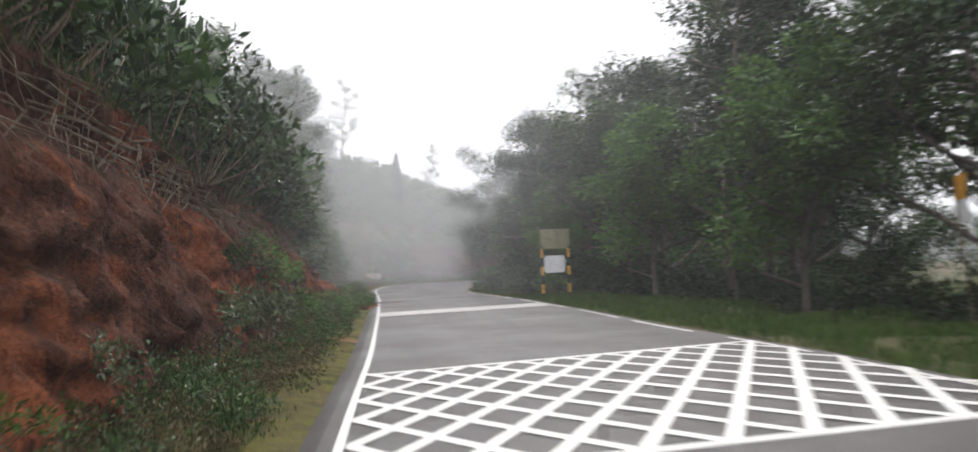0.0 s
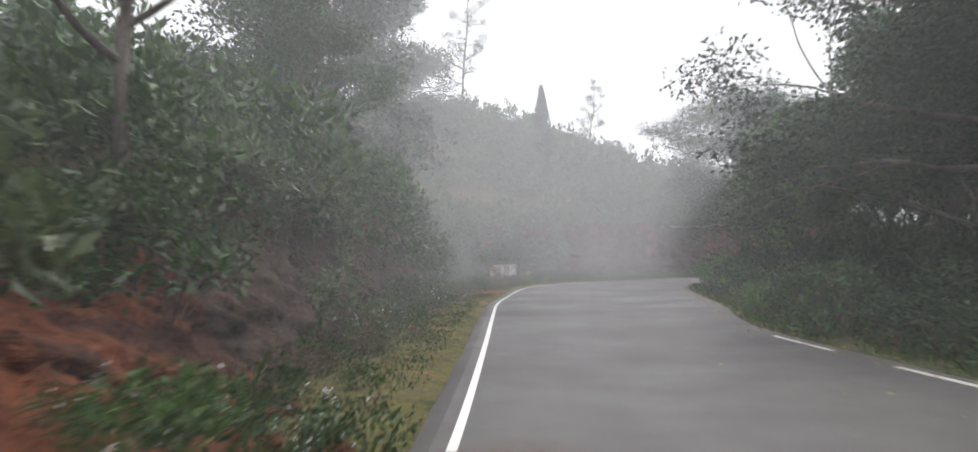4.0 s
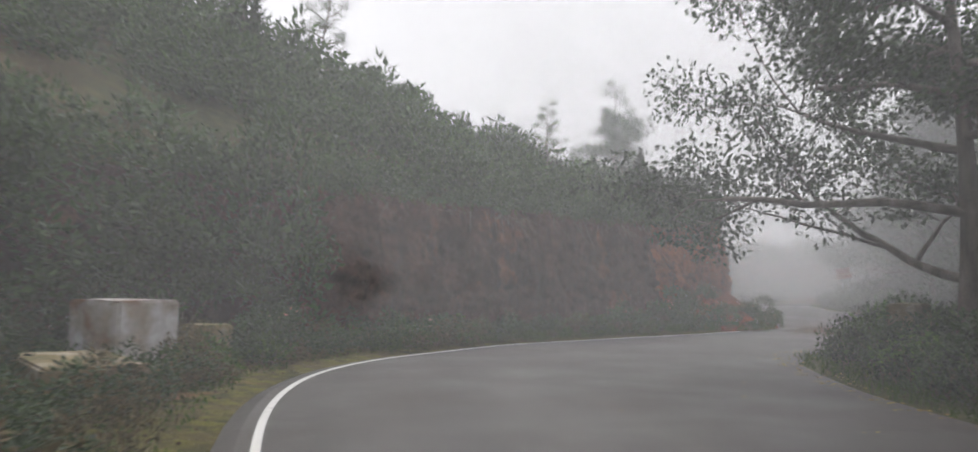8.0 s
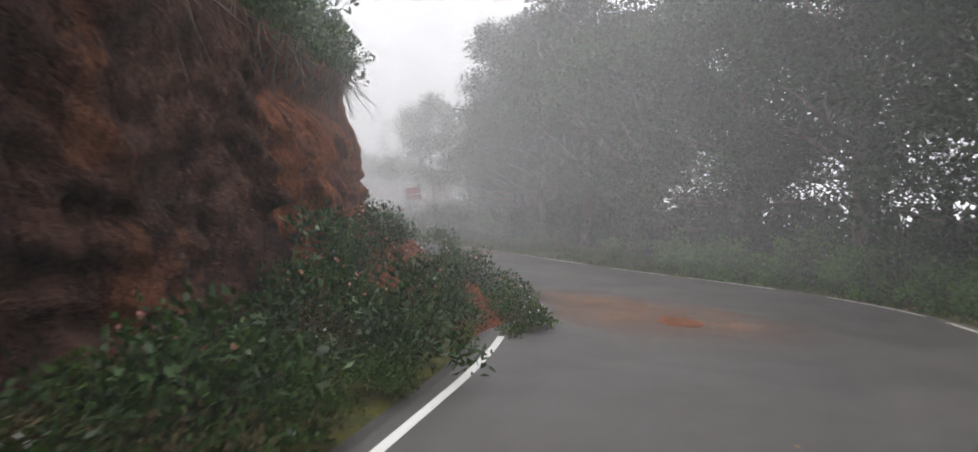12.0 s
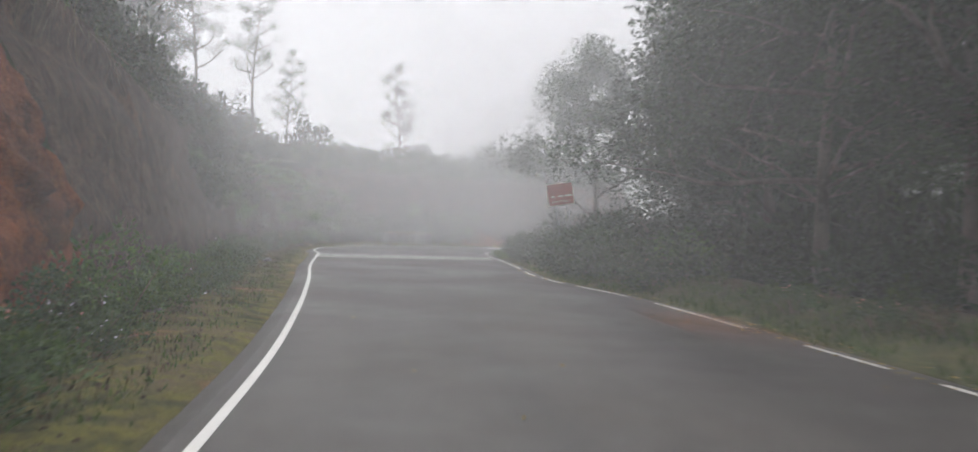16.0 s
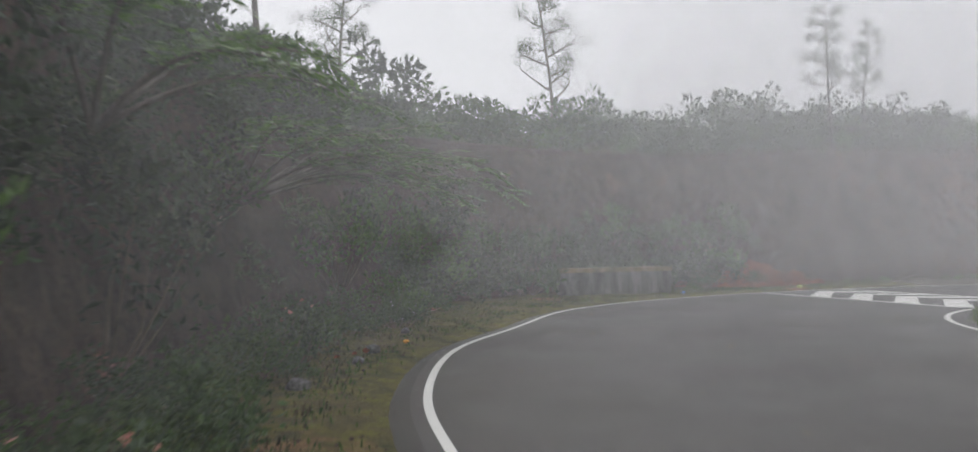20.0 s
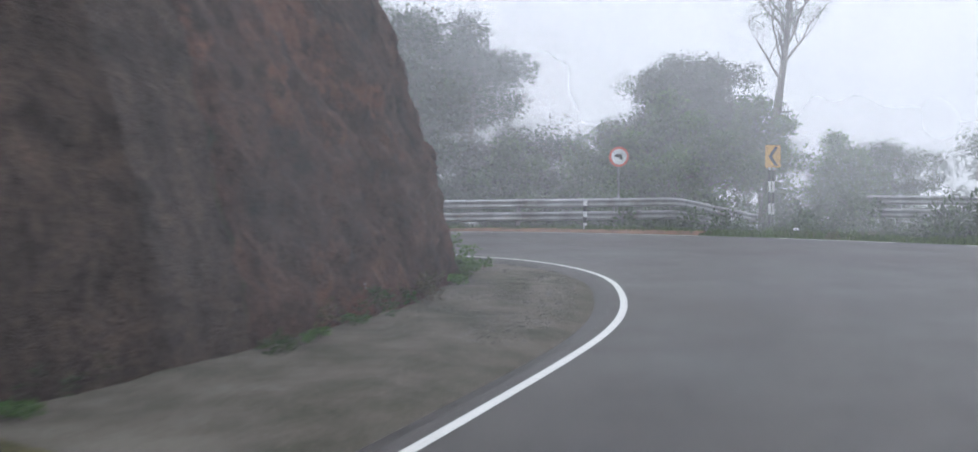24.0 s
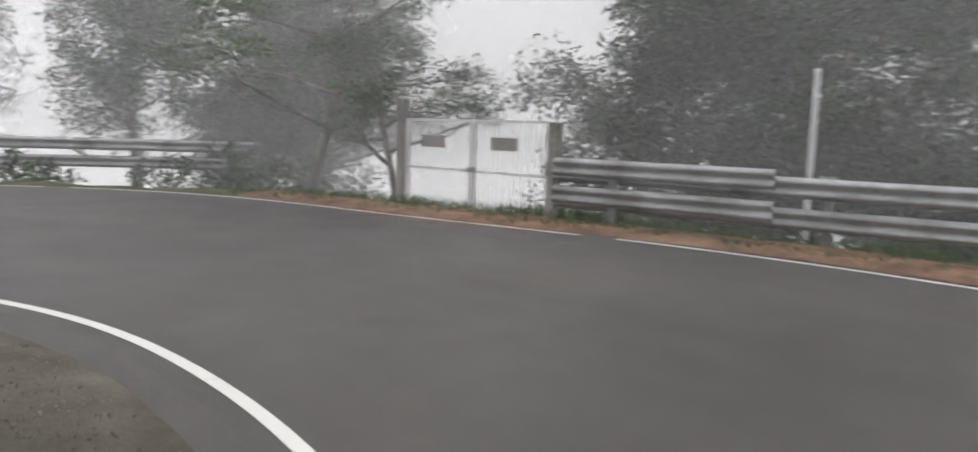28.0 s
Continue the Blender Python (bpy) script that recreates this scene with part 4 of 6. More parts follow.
joined_rows("undergrowth", bank_spots(34.5, 97.6, 47, 109.6, 0.22, 0.35, 1.3, 0.55, 0.95), M_LEAF_DARK, "dark shrubs overgrowing the bank")
dress_bank(35, 98.3, 46, 109.4, 0.8, 0.1, 0.75, [BUSH[1], BUSH[2], BUSH[3]], 0.6, 1.0, HILLB)
dress_bank(44.5, 108.8, 54, 108.6, 0.4, 0.0, 0.35, [BUSH[0], BUSH[3], LANTANA[0], BUSH[1]], 0.7, 1.05, HILLB)
dress_bank(45, 109, 66, 104.4, 1.6, 1.02, 1.5, [BUSH[0], BUSH[3]], 0.5, 0.8, HILLB)
dress_bank(-0.45, 4, -0.6, 16, 0.7, 0.0, 0.22, [BUSH[2], WEED[1], WEED[0], WEED[1]], 0.3, 0.6, VG)
dress_bank(-0.5, 12.5, -0.6, 18, 0.45, 0.05, 0.55, [BUSH[2], BUSH[2], BUSH[3], WEED[1]], 0.5, 0.8, HILLB)
dress_bank(-1.0, 37, -1.2, 52, 0.7, 0.0, 0.3, [WEED[0], WEED[1], BUSH[2]], 0.5, 0.8, VG)
dress_verge(-0.6, 18.5, -0.7, 26.5, 0.3, 0.4, 0.95, [LANTANA[1], BUSH[3], WEED[1], BUSH[2]], 0.35, 0.65, VG)
dress_verge(-0.45, 2, -0.7, 28, 0.9, 0.45, 1.1, [LANTANA[0], WEED[0], WEED[1], WEED[1]], 0.35, 0.8, VG)
joined_rows("low_greenery", verge_spots(-0.45, 2, -0.7, 25, 0.3, 0.4, 0.75, 0.5, 1.1), M_DRY, "dry brown weeds below the red bank", WEEDS)
joined_rows("low_greenery", verge_spots(-0.45, 2, -0.7, 28, 0.35, 0.4, 0.8, 0.5, 1.1), M_LEAF, "green weeds below the red bank", WEEDS)
dress_verge(-0.75, 29, -1.3, 54, 0.6, 0.55, 1.1, [LANTANA[0], LANTANA[1], WEED[1], WEED[0]], 0.5, 0.95, VG)
dress_verge(-1.3, 54, 14, 72, 0.9, 0.3, 1.1, [LANTANA[0], LANTANA[1], WEED[0], WEED[1]], 0.5, 1.05, VG)
joined_rows("low_greenery", verge_spots(-1.0, 57.5, 14, 72, 0.22, 0.6, 1.1, 0.25, 1.1), M_LEAF, "weeds and low shrubs below the cutting", WEEDS)
joined_rows("low_greenery", verge_spots(-1.0, 57.5, 14, 72, 0.3, 0.5, 0.9, 0.2, 1.0), M_DRY, "brown dry weeds below the cutting", WEEDS)
dress_verge(-0.9, 60, 5.5, 69, 0.8, 0.5, 1.1, [BUSH[0], BUSH[1], LANTANA[0]], 0.5, 0.85, VG)
joined_rows("low_greenery", verge_spots(2.5, 67, 14, 72, 0.16, 0.35, 0.6, 0.16, 0.6), M_GRASS, "low weeds along the road edge", WEEDS)
dress_verge(19.6, 76.8, 45, 109, 0.8, 0.55, 1.15, [LANTANA[0], WEED[0], WEED[1], LANTANA[1], BUSH[3]], 0.45, 0.85, VG)
dress_verge(45, 109, 53.2, 108.9, 0.8, 0.86, 1.2, [LANTANA[0], BUSH[0], BUSH[3], BUSH[0]], 0.8, 1.3, VG)
joined_rows("undergrowth", verge_spots(45, 109, 53.2, 108.9, 0.16, 0.7, 1.15, 0.88, 1.25), M_LEAF, "green bushes behind the culvert wall")
dress_verge(50.9, 109.5, 53.6, 108.8, 0.4, 0.4, 0.8, [LANTANA[0], LANTANA[1], WEED[1]], 0.35, 0.6, VG)
dress_verge(55, 107.8, 66, 104.4, 0.42, 0.85, 1.12, [WEED[2], WEED[1], WEED[0], LANTANA[1]], 0.3, 0.6, VG)
dress_verge(66, 104.4, 69, 112, 0.5, 0.7, 1.1, [WEED[2], WEED[1], BUSH[3]], 0.35, 0.6, VG)
dress_valley(4.2, 31.5, 6.0, 60, 0.8, 1.0, 2.2, [BUSH[0], BUSH[1], BUSH[3], LANTANA[0]], 0.6, 1.1, VB)
dress_valley(6.0, 60.2, 12.5, 66.6, 0.26, 0.95, 2.3, [BUSH[0], BUSH[1], BUSH[3]], 0.5, 0.85, VB)
dress_valley(13.5, 66.7, 25.5, 73.6, 0.8, 0.8, 2.4, [BUSH[0], BUSH[3], BUSH[1], LANTANA[0]], 0.55, 1.0, VB)
joined_rows("undergrowth", valley_spots(13.5, 66.7, 27, 76, 0.25, 0.7, 2.6, 0.4, 0.75), M_LEAF_FRESH, "green weeds and bushes beside the road")
dress_valley(6.3, 61, 40.3, 94.2, 0.8, 1.2, 3.2, [BUSH[3], WEED[1], LANTANA[0], WEED[0]], 0.5, 0.95, VB)
joined_rows("undergrowth", valley_spots(35.5, 87.5, 45.2, 101.0, 0.35, 1.0, 2.6, 0.6, 1.0), M_LEAF, "bushes along the foggy road edge")
dress_valley(62, 96, 75, 104.5, 0.7, 0.7, 2.2, [WEED[1], WEED[0], WEED[2]], 0.25, 0.5, VB)


joined_rows("low_greenery", verge_spots(-1.3, 54, 14, 72, 0.4, 0.25, 0.42) + verge_spots(21, 78, 44, 108, 0.45, 0.25, 0.42), M_GRASS, "low weeds along the foot of the bank")
joined_rows("low_greenery", verge_spots(19.6, 76.8, 45, 109, 0.3, 0.45, 0.9, 0.5, 1.15), M_LEAF, "weeds below the foggy bank", WEEDS)


def grass(name, spots, mat, label, height, seed):
    g = np.random.default_rng(seed)
    P = np.asarray(spots)
    n = len(P)
    a = g.uniform(0, 6.28, n)
    h = height * g.uniform(0.4, 1.3, n)
    side = np.stack([np.cos(a), np.sin(a), np.zeros(n)], 1) * 0.008
    tip = P + np.stack([g.normal(size=n) * 0.35 * h, g.normal(size=n) * 0.35 * h, h], 1)
    mid = P + (tip - P) * 0.55 + np.array((0, 0, 0.02))
    V = np.stack([P - side, P + side, tip, mid - side], 1).reshape(-1, 3)
    ob = new(name, mesh_of(name, V, np.arange(n * 4).reshape(-1, 4), mat))
    return tagged(ob, label, "grass", kind="stuff")


def strip_spots(line, normal, lo, hi, n, d_lo, d_hi, seed, level=None):
    g = np.random.default_rng(seed)
    i = g.integers(lo, hi, n)
    d = d_lo + (d_hi - d_lo) * g.uniform(0, 1, n)
    clump = np.array([wobble(*(line[k, :2] + normal[k] * q), 0, 1.3) for k, q in zip(i, d)])
    keep = clump > -0.18
    P = line[i, :2] + normal[i] * d[:, None] + g.normal(size=(n, 2)) * 0.08
    P = P[keep]
    z = np.full(len(P), level) if level is not None else np.array([land(x, y)[0] for x, y in P])
    return np.concatenate([P, z[:, None] - 0.01], 1)


grass("grass", strip_spots(VL, VN, vstation(5.7, 2), vstation(4.2, 32), 42000, 0.35, 5.2, 5), M_GRASS, "rough green grass verge with fallen leaves", 0.20, 1)
grass("grass", strip_spots(VL, VN, vstation(4.2, 32), vstation(40, 94), 26000, 0.35, 2.6, 6), M_GRASS, "weedy grass along the road edge", 0.16, 2)
grass("grass", strip_spots(VL, VN, vstation(58, 99), vstation(75.2, 118), 26000, 0.3, 3.0, 7), M_GRASS, "green grass strip below the guardrail", 0.17, 3)
grass("grass", strip_spots(HL, HN, 0, station(57, 106.7), 30000, 0.75, 2.6, 8, 0.03), M_DRY, "dry grass and moss on the verge", 0.06, 4)
grass("grass", strip_spots(HL, HN, 0, station(57, 106.7), 46000, 0.6, 2.6, 9, 0.03), M_GRASS, "short green grass on the verge", 0.05, 5)


def lip_fringe(x0, y0, x1, y1, n, seed, strands=240, low=0.99):
    """Turf and dry roots hanging over the lip of the bank."""
    g = np.random.default_rng(seed)
    lo, hi = station(x0, y0), station(x1, y1)
    spots = []
    for _ in range(n):
        i = int(g.integers(lo, hi))
        x, y, z = bank_point(i, g.uniform(0.97, 1.35))
        spots.append((x + g.normal() * 0.1, y + g.normal() * 0.1, z - 0.08))
    grass("turf_fringe", spots[: n // 2], M_DRY, "dry turf hanging over the bank lip", 0.26, seed)
    grass("turf_fringe", spots[n // 2:], M_GRASS, "green turf along the bank lip", 0.24, seed + 1)
    roots = []
    for _ in range(strands):
        i = int(g.integers(lo, hi))
        x, y, z = bank_point(i, g.uniform(low, 0.995))
        nx, ny = HN[i]
        L = min(g.uniform(0.2, 0.9), z * 0.8)
        a, b = g.normal(size=2) * 0.18
        out = -g.uniform(0.02, 0.16)
        roots.append(tube([(x + nx * 0.1, y + ny * 0.1, z + 0.02), (x + nx * out, y + ny * out, z - 0.06), (x + nx * (out + 0.04) + a, y + ny * (out + 0.04) + b, z - L * 0.6),
                           (x + nx * (out + 0.02) + a * 1.8, y + ny * (out + 0.02) + b * 1.8, z - L)], [0.012, 0.009, 0.006, 0.003], 4))
    v, f = joined(roots)
    tagged(new("hanging_roots", mesh_of("hanging_roots", v, f, M_TWIG)), "thin dry roots hanging from the turf lip", "roots", kind="stuff")


lip_fringe(-0.45, 2, -0.7, 31, 5200, 71, 420, 0.75)
lip_fringe(-0.95, 37, -1.3, 55, 5200, 73, 1300, 0.35)
lip_fringe(1.7, 66.2, 20, 77.5, 4200, 75)
lip_fringe(20, 77.5, 33, 95, 2600, 77)
lip_fringe(50, 109.6, 66, 104.8, 3000, 79)


grass("grass", strip_spots(VL, VN, vstation(44, 99.6), vstation(60, 97.4), 16000, 0.35, 3.2, 12), M_GRASS, "long green grass inside the bend", 0.22, 6)


# ---- trees ----
OAK = Stock(lambda: make_tree("broadleaf_tree", 41, 8.5, 0.17, 0.26, 13, 3.2, M_LEAF, "spreading broadleaf tree with dense green crown", 0.8, 70, 0.18, 0.095))
DARK = Stock(lambda: make_tree("broadleaf_tree", 42, 10.5, 0.2, 0.26, 16, 3.0, M_LEAF_DARK, "tall dark broadleaf forest tree", 0.95, 84, 0.18, 0.10))
FRESH = Stock(lambda: make_tree("young_tree", 43, 5.2, 0.09, 0.22, 11, 1.9, M_LEAF_FRESH, "young light-green tree at the forest edge", 0.6, 56, 0.19, 0.09))
THIN = Stock(lambda: make_tree("slender_tree", 44, 11.5, 0.13, 0.38, 17, 1.9, M_LEAF, "slender tree with a sparse high crown", 0.55, 60, 0.13, 0.045, depth=1, kids=3))
SPREAD = Stock(lambda: make_tree("overhanging_tree", 47, 9.0, 0.2, 0.22, 19, 4.0, M_LEAF_DARK, "wide broadleaf tree overhanging the road", 0.75, 150, 0.14, 0.065, up=0.15))
BARE = Stock(lambda: make_tree("bare_tree", 48, 10.5, 0.2, 0.55, 20, 1.7, M_LEAF, "tall half-bare tree with thin branches", 0.4, 16, 0.10, 0.03, depth=2, kids=4, up=1.1, spread=0.5, bare=0.5, limb=0.17))
FLAT = Stock(lambda: make_tree("spreading_tree", 49, 4.0, 0.12, 0.42, 9, 2.1, M_LEAF, "small spreading tree with flat open crown", 0.5, 44, 0.12, 0.05, up=0.35, squash=0.35))
FIR = Stock(lambda: make_cypress("cypress_tree", 45, 7.0, 0.75, M_LEAF_DARK, "narrow dark cypress tree"))
BIGDARK = Stock(lambda: make_tree("conifer_tree", 46, 12.0, 0.3, 0.14, 26, 3.3, M_LEAF_DARK, "broad dark conifer with drooping boughs", 1.0, 84, 0.22, 0.10, up=0.1))


def stand(kind, x, y, size=1.0, tall=1.0, turn=None, group="forest trees", z=None):
    z = land(x, y)[0] if z is None else z
    return kind.put(placed(x, y, z, rng.uniform(0, 6.28) if turn is None else turn, size, tall, rng.normal() * 1.5), group)


for x, y, k, s in ((10.5, 9, DARK, 1.0), (13, 4, OAK, 1.0), (11.5, 14, OAK, 0.95), (14.5, 17, DARK, 1.1), (10.6, 19, FRESH, 1.25), (12, 24, DARK, 1.0), (9.4, 27.5, FRESH, 1.15),
                   (16, 29, DARK, 1.0), (9.4, 31, OAK, 0.85), (11, 34, DARK, 0.95), (8.6, 40.5, SPREAD, 0.95), (14, 40, DARK, 1.0), (9.6, 45, DARK, 0.85), (10.5, 50, OAK, 0.9),
                   (8.6, 53, FRESH, 1.0), (13, 52, DARK, 0.9), (8.8, 61.2, SPREAD, 0.86), (15, 58, DARK, 0.9), (19, 11, DARK, 1.0), (20, 22, OAK, 1.0), (22, 34, DARK, 1.0), (20, 46, OAK, 1.0),
                   (16, -2, DARK, 1.0), (11.5, -1, OAK, 1.0), (12.5, 29, THIN, 1.0), (10.0, 22, THIN, 0.9), (9.2, 36.5, THIN, 0.9), (7.4, 35, FRESH, 0.75), (7.2, 47, FRESH, 0.8),
                   (12.8, 62.4, OAK, 0.85), (17.5, 62.5, OAK, 0.9), (22, 64, DARK, 1.0), (25, 67, BIGDARK, 0.8), (28, 70.5, DARK, 1.0), (31, 74, BIGDARK, 0.75), (33, 78, OAK, 1.05), (35, 81, DARK, 1.0),
                   (37.5, 84, SPREAD, 0.9), (41, 87, DARK, 1.0), (45.2, 89.6, SPREAD, 0.9), (48.5, 93.0, DARK, 1.0), (47, 97, OAK, 0.85), (30, 64, DARK, 1.0), (36, 71, DARK, 1.1), (42, 79, OAK, 1.1),
                   (48, 86, DARK, 1.0), (52, 93, DARK, 1.0), (27, 58, OAK, 1.1), (34, 66, THIN, 1.0), (26.5, 64, THIN, 0.9), (39, 80, DARK, 1.0), (45, 86, OAK, 1.0)):
    stand(k, x, y, s)
for x, y, k, s, g in ((-4.3, 34.4, THIN, 0.85, 0), (-8.5, 53, BIGDARK, 0.95, 0), (-6, 45, OAK, 0.55, 0), (-4.4, 52.5, FIR, 0.5, 0), (-7, 28, OAK, 0.7, 0), (-6.5, 12, OAK, 0.75, 0), (-7.5, 20, DARK, 0.6, 0), (-6, 3, OAK, 0.8, 0),
                      (0.2, 78, FIR, 0.8, 0), (-5, 80, THIN, 0.9, 0), (-9, 74, BIGDARK, 0.8, 0), (-12, 66, DARK, 0.8, 0), (4, 86, THIN, 0.6, 0), (10.6, 78, THIN, 0.3, 0), (13.8, 77.0, FIR, 0.36, 0), (9.5, 77, FIR, 0.2, 0),
                      (51.9, 125, THIN, 0.62, 0), (54.0, 118.4, THIN, 0.66, 0), (47, 120, THIN, 0.6, 0), (43, 117, THIN, 0.72, 0), (59.4, 110.8, THIN, 0.42, 0), (61.4, 110.6, THIN, 0.34, 0), (38, 114, THIN, 0.7, 0), (33, 108, DARK, 0.5, 0),
                      (28, 100, THIN, 0.7, 0), (22, 92, THIN, 0.65, 0), (17, 84, OAK, 0.45, 0)):
    stand(k, x, y, s, group="trees on the hill")
for x, y, k, s in ((81.6, 111.9, BIGDARK, 0.62), (81.2, 109.5, BIGDARK, 0.75), (83.6, 106.8, BIGDARK, 0.8), (86.6, 105, BARE, 0.9), (84.5, 103.5, OAK, 0.72), (81.0, 102, FRESH, 0.9), (80.5, 99.5, FRESH, 0.9), (83.5, 97.5, DARK, 0.72), (81.2, 105, FRESH, 0.8), (79.6, 97, FRESH, 0.8),
                   (80.2, 96.3, BARE, 1.1), (81.3, 99.2, DARK, 0.62), (82.0, 100.8, DARK, 0.5), (79.6, 92.8, OAK, 0.5), (77.5, 89, OAK, 0.6), (85, 92, OAK, 0.7), (78.0, 116.6, FLAT, 0.85), (78.3, 118.6, FLAT, 1.25), (79.2, 121.6, DARK, 0.45), (80.5, 122, DARK, 0.7), (77.5, 125.5, DARK, 0.7), (83.5, 125, DARK, 0.8),
                   (73.5, 129.5, DARK, 0.7), (73.5, 87, OAK, 0.6), (89, 99, DARK, 0.8), (79, 94.2, FRESH, 0.7)):
    stand(k, x, y, s, group="trees below the hairpin")


# ---- arching shrub with feathered leaves hanging from the bank ----
def feathered_shrub(x, y, z, tips, seed):
    """Long boughs from one root arching to each tip, with side twigs that carry paired leaflets."""
    g = np.random.default_rng(seed)
    top = new("overhanging_shrub")
    wood, P, A = [], [], []
    for tx, ty, tz in tips:
        a, c = np.array((0, 0, 0.0)), np.array((tx - x, ty - y, tz - z))
        b = (a + c) / 2 + np.array((0, 0, 0.55 + 0.2 * g.random()))
        u = np.linspace(0, 1, 12)[:, None]
        line = a * (1 - u) ** 2 + 2 * b * u * (1 - u) + c * u * u
        wood.append(tube(line, np.linspace(0.032, 0.006, 12), 6))
        for k in range(4, 12):
            for side in (-1, 1, 0):
                d = line[k] - line[k - 1]
                d /= np.linalg.norm(d)
                w = d * g.uniform(0.4, 0.9) + np.cross(d, (0, 0, 1.0)) * side * g.uniform(0.6, 1.0) + np.array((0, 0, g.uniform(-0.1, 0.35)))
                w /= np.linalg.norm(w)
                n, L = 9, g.uniform(0.38, 0.7)
                q = np.linspace(0, 1, n)[:, None]
                stalk = line[k] + w * L * q + np.array((0, 0, -0.28)) * L * q ** 2
                wood.append(tube(stalk, np.linspace(0.005, 0.002, n), 3))
                out = np.cross(w, (0, 0, 1.0))
                out /= np.linalg.norm(out)
                for s in (-1, 1):
                    P.append(stalk[1:])
                    A.append(np.tile(w * 0.55 + out * s, (n - 1, 1)) + np.array((0, 0, -0.25)) + g.normal(size=(n - 1, 3)) * 0.12)
    v, f = joined(wood)
    child("stem", mesh_of("stem", v, f, M_BARK), top)["kind"] = "stuff"
    P, A = np.concatenate(P), np.concatenate(A)
    A /= np.linalg.norm(A, axis=1)[:, None]
    n = len(P)
    S = np.cross(A, np.tile((0, 0, 1.0), (n, 1)) + g.normal(size=(n, 3)) * 0.25)
    S /= np.linalg.norm(S, axis=1)[:, None]
    L, W = g.uniform(0.10, 0.16, n)[:, None], g.uniform(0.034, 0.05, n)[:, None]
    V = np.stack([P, P + A * L * 0.45 + S * W * 0.5, P + A * L, P + A * L * 0.45 - S * W * 0.5], 1).reshape(-1, 3)
    child("foliage", mesh_of("foliage", V, np.arange(n * 4).reshape(-1, 4), M_LEAF_FRESH), top)["kind"] = "stuff"
    top.matrix_basis = pose(x, y, z)
    return tagged(top, "arching shrub with feathered leaves hanging over the verge", "shrub")


feathered_shrub(39.2, 109.3, 1.9, [(43.0, 108.1, 2.15), (42.2, 107.6, 2.45), (41.4, 107.3, 2.0), (40.2, 107.4, 2.7), (41.8, 108.3, 3.1), (39.0, 107.0, 2.7), (40.6, 107.3, 2.4), (42.6, 108.9, 2.7)], 5)
feathered_shrub(36.6, 105.9, 2.3, [(38.4, 105.4, 3.1), (37.6, 104.3, 2.7), (39.3, 106.2, 2.9), (36.4, 103.6, 3.0), (38.6, 106.9, 3.6), (35.6, 104.0, 3.4)], 6)

sapling = make_shrub("sapling", 35, 0.42, 1.05, 7, 16, 0.17, 0.05, M_LEAF_FRESH, "young sapling with long leaves on the nose of the bank", "shrub", 0.2)
sapling.matrix_basis = placed(66.3, 107.4, 0.03, 0.6, 0.95)

